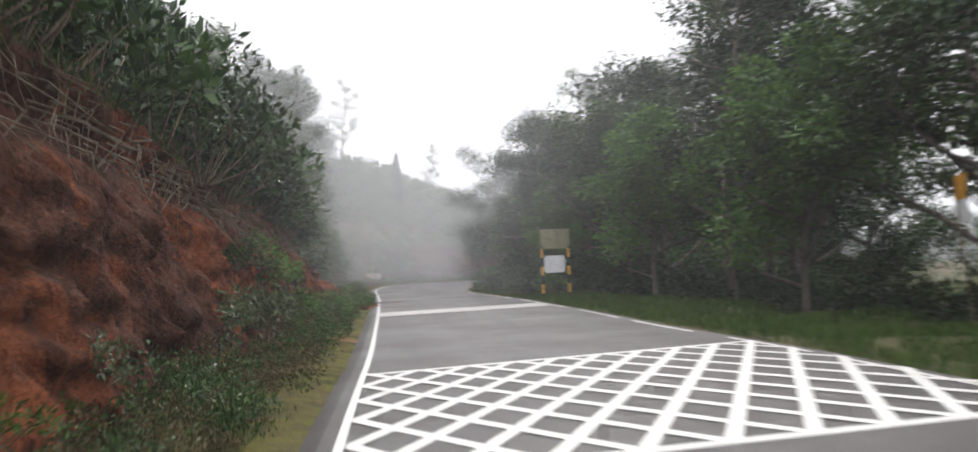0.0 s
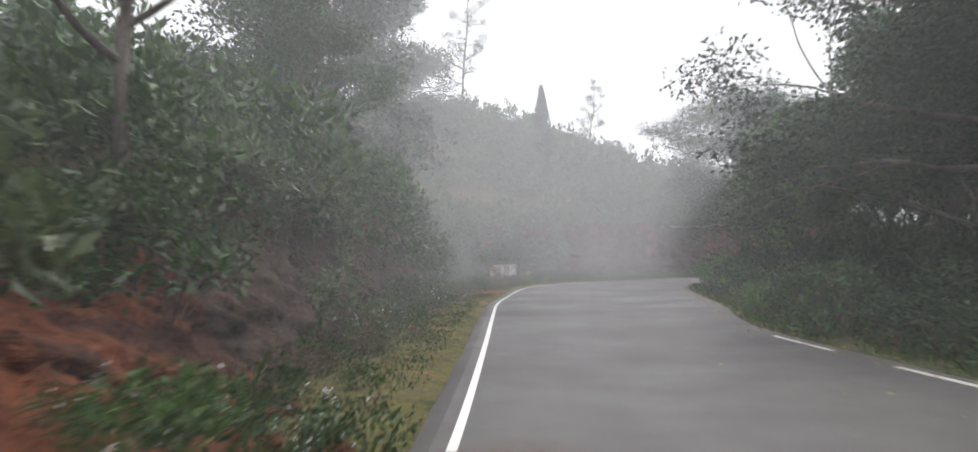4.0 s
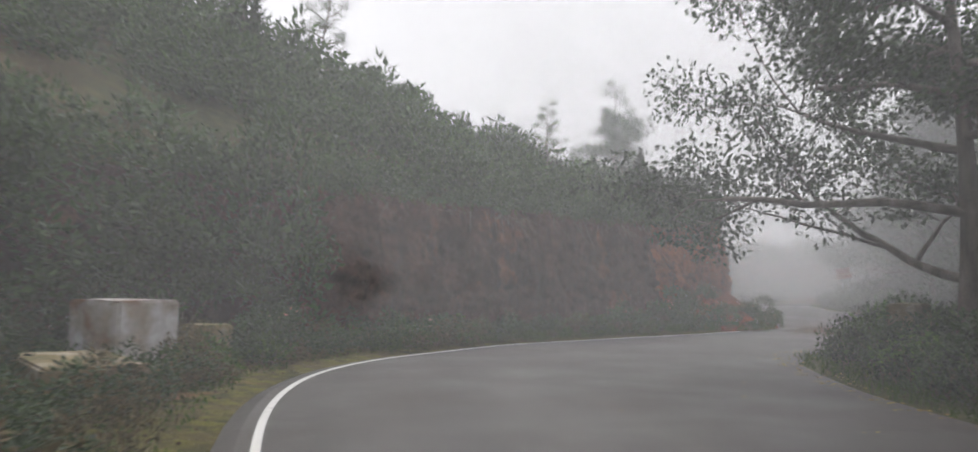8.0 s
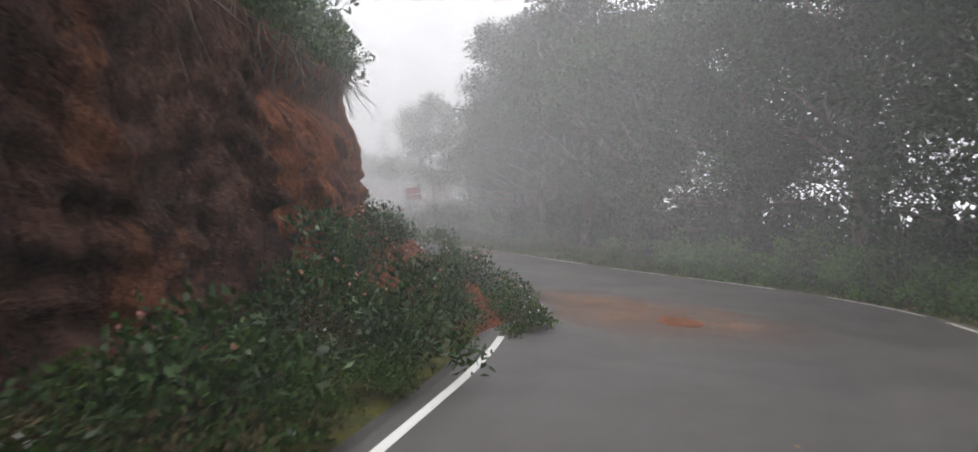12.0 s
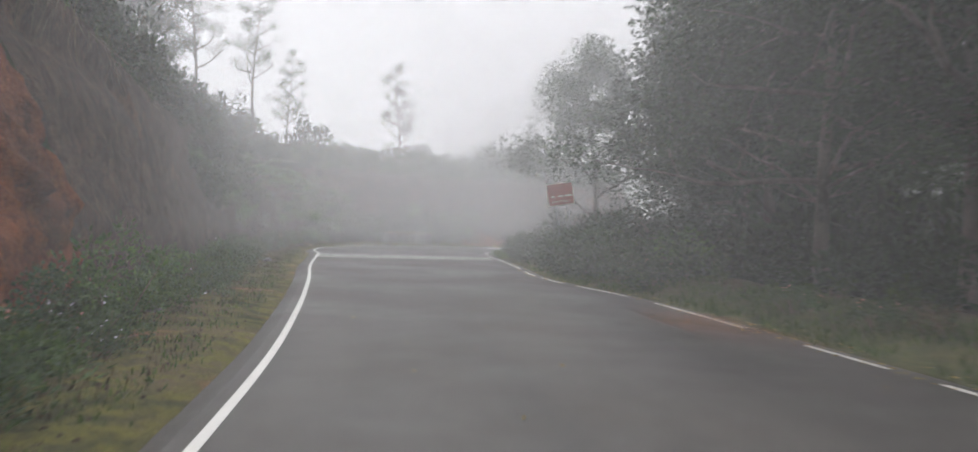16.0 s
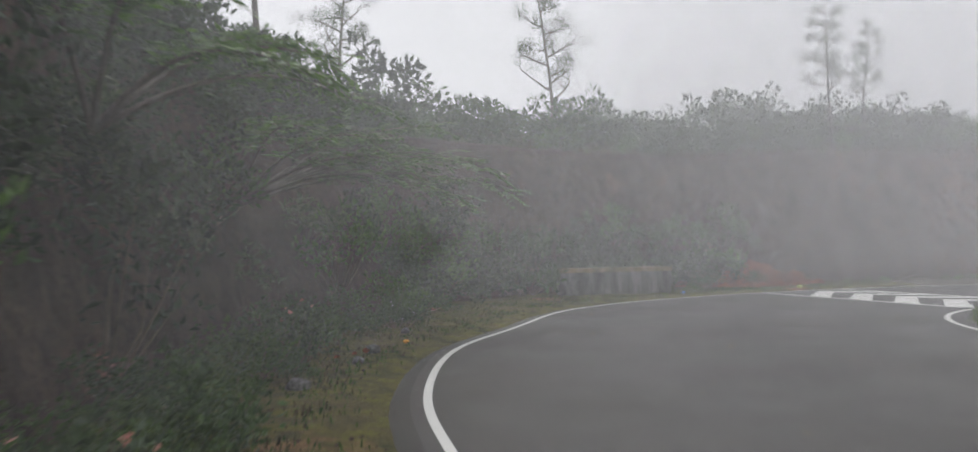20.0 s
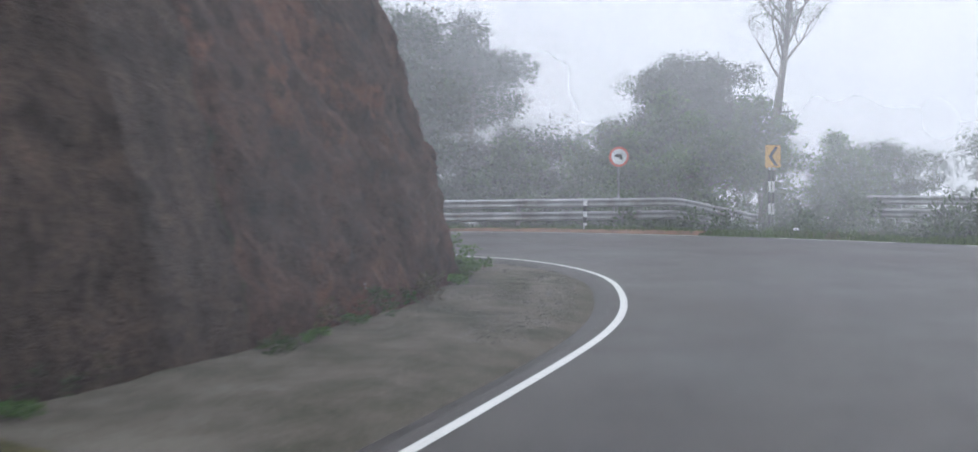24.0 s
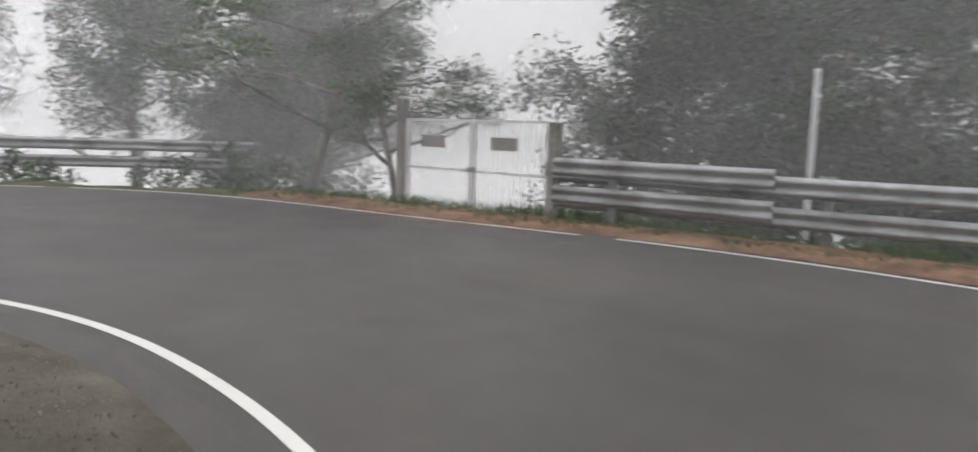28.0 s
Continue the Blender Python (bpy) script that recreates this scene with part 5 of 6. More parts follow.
# ---- slipped earth ----
def slide(x0, y0, x1, y1, reach, height, label, seed):
    """A fan of slipped earth from the bank towards the road."""
    lo, hi = station(x0, y0), station(x1, y1)
    rows, V = 44, []
    for i in range(lo, hi + 1):
        u = (i - lo) / (hi - lo)
        swell = math.sin(math.pi * u) ** 0.7
        w, r = HL[i, 2], HL[i, 4]
        out = (w - 0.06) * reach * swell
        for q in range(rows):
            v = q / (rows - 1)
            d = w + r * 0.75 - v * (out + r * 0.75)
            x, y = HL[i, :2] + HN[i] * d
            n1, n2 = wobble(x, y, 0, 1.1, seed), wobble(x, y, 0, 4.0, seed)
            n2 += 1.6 * (noise.turbulence(Vector((x * 1.6, y * 1.6, seed)), 4, True) - 0.4) + 1.1 * (noise.turbulence(Vector((x * 4.6, y * 4.6, seed)), 3, True) - 0.4)
            z = height * swell * (1 - v) ** 1.25 * (1 + 0.35 * n1) + (0.17 * n2 + 0.06 * n1) * (1 - v ** 4) + 0.06 * (1 - v)
            V.append((x, y, max(z, -0.02) if v < 1 else -0.03))
    m = hi - lo + 1
    i, j = np.meshgrid(np.arange(m - 1), np.arange(rows - 1), indexing="ij")
    F = np.stack([i * rows + j, i * rows + j + 1, (i + 1) * rows + j + 1, (i + 1) * rows + j], -1).reshape(-1, 4)
    tagged(new("landslip", mesh_of("landslip", V, F, M_SLIDE, True)), label, "landslip")
    g = np.random.default_rng(int(seed * 10))
    base = np.array([(1, 0, 0), (-1, 0, 0), (0, 1, 0), (0, -1, 0), (0, 0, 1), (0, 0, -1)], float)
    tri = np.array([(0, 2, 4), (2, 1, 4), (1, 3, 4), (3, 0, 4), (2, 0, 5), (1, 2, 5), (3, 1, 5), (0, 3, 5)])
    P = np.asarray(V)
    pick = P[g.integers(0, len(P), 130 * (hi - lo))]
    size = 0.006 + 0.022 * g.uniform(0, 1, len(pick)) ** 2
    cv = (base[None] * g.uniform(0.5, 1.25, (len(pick), 6, 1)) * size[:, None, None] + (pick + g.normal(size=pick.shape) * np.array((0.07, 0.07, 0.004)))[:, None]).reshape(-1, 3)
    cf = (tri[None] + 6 * np.arange(len(pick))[:, None, None]).reshape(-1, 3)
    tagged(new("soil_crumbs", mesh_of("soil_crumbs", cv, cf, M_SLIDE)), "loose crumbs of red earth on the slip", "loose earth", kind="stuff")
    twigs = []
    for p in P[g.integers(0, len(P), 4 * (hi - lo))]:
        d, L = g.normal(size=3) * np.array((1, 1, 0.35)), g.uniform(0.15, 0.5)
        d /= np.linalg.norm(d)
        twigs.append(tube([p + (0, 0, 0.01), p + d * L * 0.5 + (0, 0, 0.05), p + d * L + g.normal(size=3) * 0.05], [0.007, 0.005, 0.002], 4))
    tv, tf = joined(twigs)
    tagged(new("dry_twigs", mesh_of("dry_twigs", tv, tf, M_TWIG)), "dry roots and twigs lying in the slipped earth", "twigs", kind="stuff")


slide(-0.65, 24.5, -0.8, 32.5, 1.02, 1.35, "fan of slipped red earth reaching the road", 3.0)
slide(51.6, 109.3, 56.0, 107.8, 0.62, 0.95, "small slip of orange earth below the bank", 5.0)
slide(12.6, 71.4, 21.4, 79.2, 1.3, 1.5, "heap of slipped orange earth with weeds", 8.0)


def clod_mesh(seed, mat=M_SLIDE):
    bm = bmesh.new()
    bmesh.ops.create_icosphere(bm, subdivisions=2, radius=1.0)
    for v in bm.verts:
        v.co *= 1 + 0.28 * noise.noise(v.co * 1.7 + Vector((seed, 0, 0)))
        v.co.z *= 0.7
    me = bpy.data.meshes.new("clod")
    bm.to_mesh(me)
    bm.free()
    me.materials.append(mat)
    return me


CLODS = [clod_mesh(s) for s in (1, 2, 3)]
STONES = [clod_mesh(s, M_WALL) for s in (4, 5, 6)]
for k in range(96):
    if k < 34:
        i = station(-0.7, rng.uniform(25, 33))
        share = rng.uniform(0.25, 0.9)
    elif k < 92:
        i = int(rng.integers(station(13.5, 72), station(20.8, 78.5)))
        share = rng.uniform(0.1, 1.0)
    else:
        i = station(40.5, 105.5 + rng.uniform(-1, 1))
        share = rng.uniform(0.35, 0.6)
    x, y = HL[i, :2] + HN[i] * HL[i, 2] * share
    s = rng.uniform(0.04, 0.14) if k < 92 else rng.uniform(0.03, 0.07)
    ob = new("earth_clod", CLODS[k % 3])
    ob.matrix_basis = placed(x, y, 0.05 + 0.45 * share ** 2 * (k < 92), rng.uniform(0, 6.28), s)
    tagged(ob, "lump of red earth fallen from the bank", "earth clod", "fallen earth clods")
dress_verge(14.4, 72.3, 20.8, 78.4, 0.2, -0.22, 0.45, [LANTANA[1], LANTANA[0], LANTANA[1], WEED[1], WEED[0]], 0.35, 0.68, "weeds on the slipped earth")
dress_verge(13.0, 71.7, 19, 76.2, 0.2, 0.2, 0.75, [LANTANA[1], LANTANA[0], WEED[1], WEED[0]], 0.4, 0.75, "weeds on the slipped earth")
dress_verge(-0.65, 25, -0.7, 32, 0.5, 0.25, 0.6, [LANTANA[1], BUSH[3]], 0.4, 0.65, "weeds on the slipped earth")


def dress_slip(x0, y0, x1, y1, reach, height, n, kinds, size_lo, size_hi):
    """Plants rooted on a fan of slipped earth."""
    lo, hi = station(x0, y0), station(x1, y1)
    for _ in range(n):
        i = int(rng.integers(lo + 3, hi - 3))
        w, r, swell = HL[i, 2], HL[i, 4], math.sin(math.pi * (i - lo) / (hi - lo)) ** 0.7
        v = rng.uniform(0.3, 0.97)
        x, y = HL[i, :2] + HN[i] * (w + r * 0.75 - v * ((w - 0.06) * reach * swell + r * 0.75))
        kinds[int(rng.integers(len(kinds)))].put(placed(x, y, height * swell * (1 - v) ** 1.25 - 0.03, rng.uniform(0, 6.28), rng.uniform(size_lo, size_hi), rng.uniform(0.9, 1.3)), "weeds on the slipped earth")


dress_slip(12.6, 71.4, 21.4, 79.2, 1.3, 1.5, 22, [LANTANA[1], LANTANA[0], WEED[1], BUSH[0], WEED[0]], 0.4, 0.75)
dress_slip(-0.65, 24.5, -0.8, 32.5, 1.02, 1.35, 9, [LANTANA[1], WEED[1], BUSH[0]], 0.35, 0.6)


def stain(name, x, y, rx, ry, turn, mat, label):
    """A thin spread of earth on the asphalt with a ragged edge."""
    n, rings = 40, 4
    V, F = [(x, y, 0.014)], []
    for r in range(1, rings + 1):
        for k in range(n):
            a = 2 * math.pi * k / n
            q = r / rings * (1 + 0.3 * noise.noise(Vector((math.cos(a) * 1.6 + x, math.sin(a) * 1.6, r * 0.1))))
            px, py = math.cos(a) * rx * q, math.sin(a) * ry * q
            V.append((x + px * math.cos(turn) - py * math.sin(turn), y + px * math.sin(turn) + py * math.cos(turn), 0.015 - 0.008 * (r / rings) ** 2))
    bm = bmesh.new()
    vs = [bm.verts.new(v) for v in V]
    for k in range(n):
        bm.faces.new((vs[0], vs[1 + k], vs[1 + (k + 1) % n]))
        for r in range(rings - 1):
            a, b = 1 + r * n, 1 + (r + 1) * n
            bm.faces.new((vs[a + k], vs[b + k], vs[b + (k + 1) % n], vs[a + (k + 1) % n]))
    me = bpy.data.meshes.new(name)
    bm.to_mesh(me)
    bm.free()
    me.materials.append(mat)
    return tagged(new(name, me), label, "earth stain")


def dust_material(name="earth_dust", dark=(0.17, 0.085, 0.05), light=(0.36, 0.16, 0.075)):
    """Earth trodden thinly over asphalt: it thins out to bare road in specks."""
    m, n, l, b = material(name, 0.95, 0.1)
    co = coords(n)
    f, g = noise_tex(n, l, co, 1.2, 5, 0.7), noise_tex(n, l, co, 40, 3, 0.8)
    l.new(mix(n, l, f, dark, light), b.inputs["Base Color"])
    mul = n.new("ShaderNodeMath")
    mul.operation = "MULTIPLY"
    l.new(ramp(n, l, f, [(0.32, (0.05, 0.05, 0.05)), (0.7, (0.85, 0.85, 0.85))]), mul.inputs[0])
    l.new(ramp(n, l, g, [(0.35, (0.15, 0.15, 0.15)), (0.65, (1, 1, 1))]), mul.inputs[1])
    mp = n.new("ShaderNodeMapping")
    mp.inputs["Location"].default_value = (-0.5, -0.5, 0.0)
    mp.inputs["Scale"].default_value = (1.0, 1.0, 0.0)
    l.new(coords(n, "Generated"), mp.inputs[0])
    far = n.new("ShaderNodeVectorMath")
    far.operation = "LENGTH"
    l.new(mp.outputs[0], far.inputs[0])
    edge = n.new("ShaderNodeMath")
    edge.operation = "MULTIPLY"
    l.new(mul.outputs[0], edge.inputs[0])
    l.new(ramp(n, l, far.outputs["Value"], [(0.1, (1, 1, 1)), (0.46, (0, 0, 0))]), edge.inputs[1])
    l.new(edge.outputs[0], b.inputs["Alpha"])
    return m


M_DUST = dust_material()
M_BROWN = mottled("washed_brown_earth", (0.10, 0.062, 0.04), (0.17, 0.10, 0.065), (0.24, 0.145, 0.09), 2.0, 30, 0.95, 0.1, 0.8, 0.02)
stain("earth_spill", 17.2, 71.3, 0.55, 0.28, 0.5, M_SLIDE, "patch of orange earth spilled on the asphalt")
stain("earth_dust", 17.6, 71.6, 3.4, 1.5, 0.75, M_DUST, "thin orange earth dust on the road")
stain("earth_dust", 18.8, 73.3, 2.0, 0.9, 0.7, M_DUST, "thin orange earth dust on the road")
stain("earth_dust", -0.2, 30.6, 0.9, 1.4, 0.0, M_DUST, "thin earth dust washed onto the road")
stain("earth_dust", 32.0, 83.4, 0.8, 3.0, -0.6, M_DUST, "brown earth dust along the road edge")
stain("earth_dust", 75.2, 113.2, 1.0, 2.6, 0.0, M_DUST, "brown earth dust before the gate")
stain("earth_spill", 75.35, 113.6, 0.35, 1.7, 0.05, M_BROWN, "brown earth washed over the road edge before the gate")

washed = stain("earth_spill", -2.05, 55.4, 0.5, 1.4, 0.1, M_SLIDE, "patch of washed red soil on the verge")
washed.location.z = 0.05
M_MOSS = dust_material("ground_moss", (0.035, 0.045, 0.012), (0.085, 0.09, 0.025))
for x, y, rx, ry, a in ((66.5, 106.6, 1.0, 0.45, 0.5), (67.4, 108.0, 0.9, 0.4, 1.2), (63.9, 105.9, 1.1, 0.3, 0.0)):
    ob = stain("moss_patch", x, y, rx, ry, a, M_MOSS, "patch of dark green moss on the concrete")
    ob.location.z = 0.045
    ob["category"] = "moss"


def gravel(name, n, box, mat, label, seed, s_lo, s_hi):
    """Loose stones scattered over a strip beside the hill-side line."""
    g = np.random.default_rng(seed)
    base = np.array([(1, 0, 0), (-1, 0, 0), (0, 1, 0), (0, -1, 0), (0, 0, 1), (0, 0, -1)], float)
    tri = np.array([(0, 2, 4), (2, 1, 4), (1, 3, 4), (3, 0, 4), (2, 0, 5), (1, 2, 5), (3, 1, 5), (0, 3, 5)])
    lo, hi, d0, d1 = box
    V, F = [], []
    for k in range(n):
        i, d = int(g.integers(lo, hi)), g.uniform(d0, d1)
        x, y = HL[i, :2] + HN[i] * d
        s = g.uniform(s_lo, s_hi)
        V.append(base * g.uniform(0.6, 1.2, (6, 1)) * s * np.array((1, 1, 0.6)) + np.array((x + g.normal() * 0.05, y + g.normal() * 0.05, 0.035)))
        F.append(tri + 6 * k)
    tagged(new(name, mesh_of(name, np.concatenate(V), np.concatenate(F), mat)), label, "gravel", kind="stuff")


gravel("gravel", 7000, (station(60, 105.6), station(69, 110.5), 0.5, 2.0), M_WALL, "loose gravel over the worn apron", 91, 0.004, 0.013)
gravel("gravel", 3600, (0, station(57, 107), 0.45, 1.8), M_SOIL_DULL, "small stones and soil crumbs on the verge", 92, 0.008, 0.028)

# ---- fallen leaves and litter ----
M_FALLEN = foliage("fallen_leaf", (0.20, 0.13, 0.05), (0.42, 0.32, 0.12), 0.8, 0.15, 0.1)


def leaf_litter(spots, label):
    g = np.random.default_rng(17)
    P = np.asarray(spots)
    n = len(P)
    a = g.uniform(0, 6.28, n)
    A = np.stack([np.cos(a), np.sin(a), np.zeros(n)], 1)
    S = np.stack([-np.sin(a), np.cos(a), g.normal(size=n) * 0.3], 1)
    L = g.uniform(0.03, 0.07, n)[:, None]
    V = np.stack([P, P + A * L * 0.5 + S * L * 0.3, P + A * L, P + A * L * 0.5 - S * L * 0.3], 1).reshape(-1, 3)
    tagged(new("leaf_litter", mesh_of("leaf_litter", V, np.arange(n * 4).reshape(-1, 4), M_FALLEN)), label, "fallen leaves", kind="stuff")


g = np.random.default_rng(23)
spots = []
for _ in range(2600):
    k = int(g.integers(vstation(4.2, 30), vstation(42, 96)))
    d = abs(g.normal()) * 0.35 - 0.15
    x, y = VL[k] + VN[k] * d
    spots.append((x, y, 0.016 if d < 0.25 else 0.03))
for _ in range(260):
    k = int(g.integers(60, len(ROAD_A) - 120))
    q = g.uniform(0.05, 0.95)
    x, y = ROAD_A[k] * (1 - q) + ROAD_B[k] * q
    spots.append((x, y, 0.014))
leaf_litter(spots, "dry fallen leaves scattered along the road edge")


# ---- roadside furniture ----
def plain(name, colour, rough=0.6, metal=0.0):
    m = mottled(name, tuple(v * 0.8 for v in colour), colour, tuple(min(1, v * 1.12) for v in colour), 3.0, 30, rough, 0.35, 0.1, 0.003)
    m.node_tree.nodes["Principled BSDF"].inputs["Metallic"].default_value = metal
    return m


M_OLIVE = plain("olive_sign_back", (0.25, 0.23, 0.14))
M_BOARD = plain("white_board", (0.78, 0.78, 0.80), 0.5)
M_BLACK = plain("black_paint", (0.025, 0.025, 0.027), 0.5)
M_YELLOW = plain("yellow_paint", (0.72, 0.40, 0.06), 0.5)
M_CREAM = plain("cream_paint", (0.62, 0.58, 0.46), 0.6)
M_RED = plain("red_sign_paint", (0.33, 0.07, 0.05), 0.5)
M_REDRING = plain("bright_red_paint", (0.62, 0.12, 0.06), 0.5)
M_PAINT = plain("white_paint", (0.78, 0.78, 0.77), 0.5)
M_ORANGE = plain("orange_cloth", (0.80, 0.38, 0.04), 0.8)


def banded_post(parent, at, height, radius, first, second, band):
    k, z = 0, -0.35
    while z < height:
        top = min(z + (band if z >= 0 else 0.35 + band), height)
        bm = bmesh.new()
        bmesh.ops.create_cone(bm, cap_ends=True, segments=12, radius1=radius, radius2=radius, depth=top - z, matrix=pose(at[0], at[1], (z + top) / 2))
        part("post_band", bm, (first, second)[k % 2], parent)
        k, z = k + 1, top


def board(parent, name, w, h, at, mat, thick=0.012, label="", bevel=0.02):
    bm = bmesh.new()
    r = bmesh.ops.create_cube(bm, size=1.0, matrix=pose(*at) @ Matrix.Diagonal((w, thick, h, 1)))
    edges = [e for e in bm.edges if abs(e.verts[0].co.x - e.verts[1].co.x) < 1e-5 and abs(e.verts[0].co.z - e.verts[1].co.z) < 1e-5]
    bmesh.ops.bevel(bm, geom=edges, offset=bevel, segments=3, affect="EDGES")
    return part(name, bm, mat, parent, label)


def text_part(parent, words, size, at, mat, name="lettering", turn=(90, 0, 0)):
    cu = bpy.data.curves.new(name, "FONT")
    cu.body, cu.size, cu.align_x, cu.align_y, cu.extrude = words, size, "CENTER", "CENTER", 0.002
    tmp = bpy.data.objects.new(name, cu)
    scene.collection.objects.link(tmp)
    me = bpy.data.meshes.new_from_object(tmp.evaluated_get(bpy.context.evaluated_depsgraph_get()))
    bpy.data.objects.remove(tmp)
    me.materials.clear()
    me.materials.append(mat)
    ob = child(name, me, parent)
    ob.matrix_local = pose(*at, *turn)
    return ob


# double sign seen from behind: olive panel above a white board
s = new("road_sign")
tagged(s, "sign on banded posts, olive panel back above a white board", "road sign")
banded_post(s, (-0.52, 0.03), 2.05, 0.045, M_BLACK, M_YELLOW, 0.32)
banded_post(s, (0.52, 0.03), 2.05, 0.045, M_BLACK, M_YELLOW, 0.32)
board(s, "panel", 0.56, 0.72, (-0.285, 0, 2.28), M_OLIVE, 0.02, "olive grey sign back")
board(s, "panel", 0.56, 0.72, (0.285, 0, 2.28), M_OLIVE, 0.02, "olive grey sign back")
board(s, "white_board", 0.80, 0.62, (-0.06, -0.03, 1.36), M_BOARD, 0.015, "blank white board", 0.05)
board(s, "crossbar", 1.16, 0.05, (0, 0.015, 2.66), M_BLACK, 0.03, "", 0.005)
s.matrix_basis = pose(5.72, 27.7, -0.1, 0, 0, 12)

# yellow banner at the wood's edge
s = new("banner")
tagged(s, "small orange and white cloth banner hung among trees", "banner")
for nm, z0, z1, mat in (("upper_cloth", 0.42, 0.85, M_ORANGE), ("lower_cloth", 0.0, 0.42, M_PAINT)):
    V = [(x * 0.5 - 0.25 + z * 0.12, 0.05 * math.sin(x * 7 + z * 3), z) for z in np.linspace(z0, z1, 6) for x in np.linspace(0, 1, 8)]
    F = [(r * 8 + c, r * 8 + c + 1, (r + 1) * 8 + c + 1, (r + 1) * 8 + c) for r in range(5) for c in range(7)]
    child(nm, mesh_of(nm, V, F, mat, True), s)
v, f = tube([(-0.3, 0, -1.9), (-0.28, 0, 0), (-0.2, 0, 0.95)], [0.02, 0.018, 0.015], 6)
child("pole", mesh_of("pole", v, f, M_TWIG), s)
s.matrix_basis = pose(10.0, 12.6, 1.75, 0, -12, 30)

# horn sign, leaning, dark red with pale border
s = new("horn_sign")
tagged(s, "leaning dark red sign asking drivers to sound horn", "road sign")
board(s, "backing", 0.96, 0.80, (0, 0.004, 0), M_CREAM, 0.012, "pale sign border")
board(s, "face", 0.90, 0.74, (0, -0.008, 0), M_RED, 0.008, "dark red sign face")
text_part(s, "Sound Horn", 0.135, (0, -0.015, -0.25), M_CREAM)
for k, w in enumerate((0.14, 0.20, 0.24)):
    board(s, "script_bar", w, 0.06, (-0.27 + k * 0.27, -0.014, -0.07), M_CREAM, 0.004, "line of illegible script", 0.008)
for x in (-0.2, 0.2):
    v, f = tube([(x, 0.03, -2.9), (x, 0.03, 0.3)], [0.03, 0.03], 8)
    child("post", mesh_of("post", v, f, M_STEEL), s)
s.matrix_basis = pose(43.0, 95.3, 2.48, 0, -10, -38)


# concrete blocks and culvert walls
def block(name, x, y, sx, sy, sz, turn, mat, label, z=0.0, bevel=0.03, category="concrete block"):
    bm = bmesh.new()
    bmesh.ops.create_cube(bm, size=1.0, matrix=Matrix.Diagonal((sx, sy, sz + 0.2, 1)))
    bmesh.ops.bevel(bm, geom=bm.edges[:], offset=bevel, segments=2, affect="EDGES")
    bmesh.ops.subdivide_edges(bm, edges=bm.edges[:], cuts=3, use_grid_fill=True)
    for v in bm.verts:
        v.co += v.co.normalized() * 0.02 * noise.noise(v.co * 4 + Vector((x, y, 0)))
    me = bpy.data.meshes.new(name)
    bm.to_mesh(me)
    bm.free()
    me.materials.append(mat)
    ob = new(name, me)
    ob.matrix_basis = pose(x, y, z + sz / 2 - 0.1, 0, 0, turn)
    return tagged(ob, label, category)


M_MARKER = mottled("limewashed_masonry", (0.22, 0.12, 0.06), (0.36, 0.33, 0.30), (0.55, 0.54, 0.54), 1.6, 16, 0.9, 0.15, 0.5, 0.015)
block("marker_block", -2.0, 64.9, 0.95, 0.95, 1.0, 42, M_MARKER, "weathered whitewashed masonry block beside the road")
block("marker_block", -0.95, 65.9, 0.5, 0.7, 0.62, 30, M_MOSSY, "small mossy masonry block beside the road")
block("stone_slab", -2.35, 63.0, 1.0, 1.9, 0.42, 18, M_MOSSY, "low moss-covered concrete slab on the verge")
block("culvert_parapet", 9.9, 62.9, 2.0, 0.42, 1.0, 32, M_MOSSY, "mossy culvert parapet half hidden by shrubs", z=0.1, category="parapet")
wall = block("culvert_wall", 49.62, 111.6, 2.75, 0.62, 0.66, -31, M_WALL, "low stained concrete culvert wall with a coping", category="parapet")
bm = bmesh.new()
bmesh.ops.create_cube(bm, size=1.0, matrix=pose(0, 0, 0.40) @ Matrix.Diagonal((2.8, 0.66, 0.10, 1)))
bmesh.ops.bevel(bm, geom=bm.edges[:], offset=0.015, segments=2, affect="EDGES")
part("coping", bm, M_MOSSY, wall, "pale worn concrete coping")


# guardrails: double corrugated beams on posts
def rail_sweep(P, z, Z=None):
    """A corrugated beam swept along P at height z."""
    P = np.asarray(P, float)
    n = -left_normals(P)
    prof = [(0.0, -0.125), (0.035, -0.112), (0.075, -0.082), (0.075, -0.05), (0.02, -0.018), (0.02, 0.018), (0.075, 0.05), (0.075, 0.082), (0.035, 0.112), (0.0, 0.125)]
    prof = prof + [(a - 0.012, b) for a, b in reversed(prof)]
    m = len(prof)
    drop = np.zeros(len(P)) if Z is None else np.asarray(Z)
    V = [(p[0] + q[0] * a, p[1] + q[1] * a, z + b + dz) for p, q, dz in zip(P, n, drop) for a, b in prof]
    i, j = np.meshgrid(np.arange(len(P) - 1), np.arange(m), indexing="ij")
    k = (j + 1) % m
    F = np.stack([i * m + j, i * m + k, (i + 1) * m + k, (i + 1) * m + j], -1).reshape(-1, 4)
    return V, F


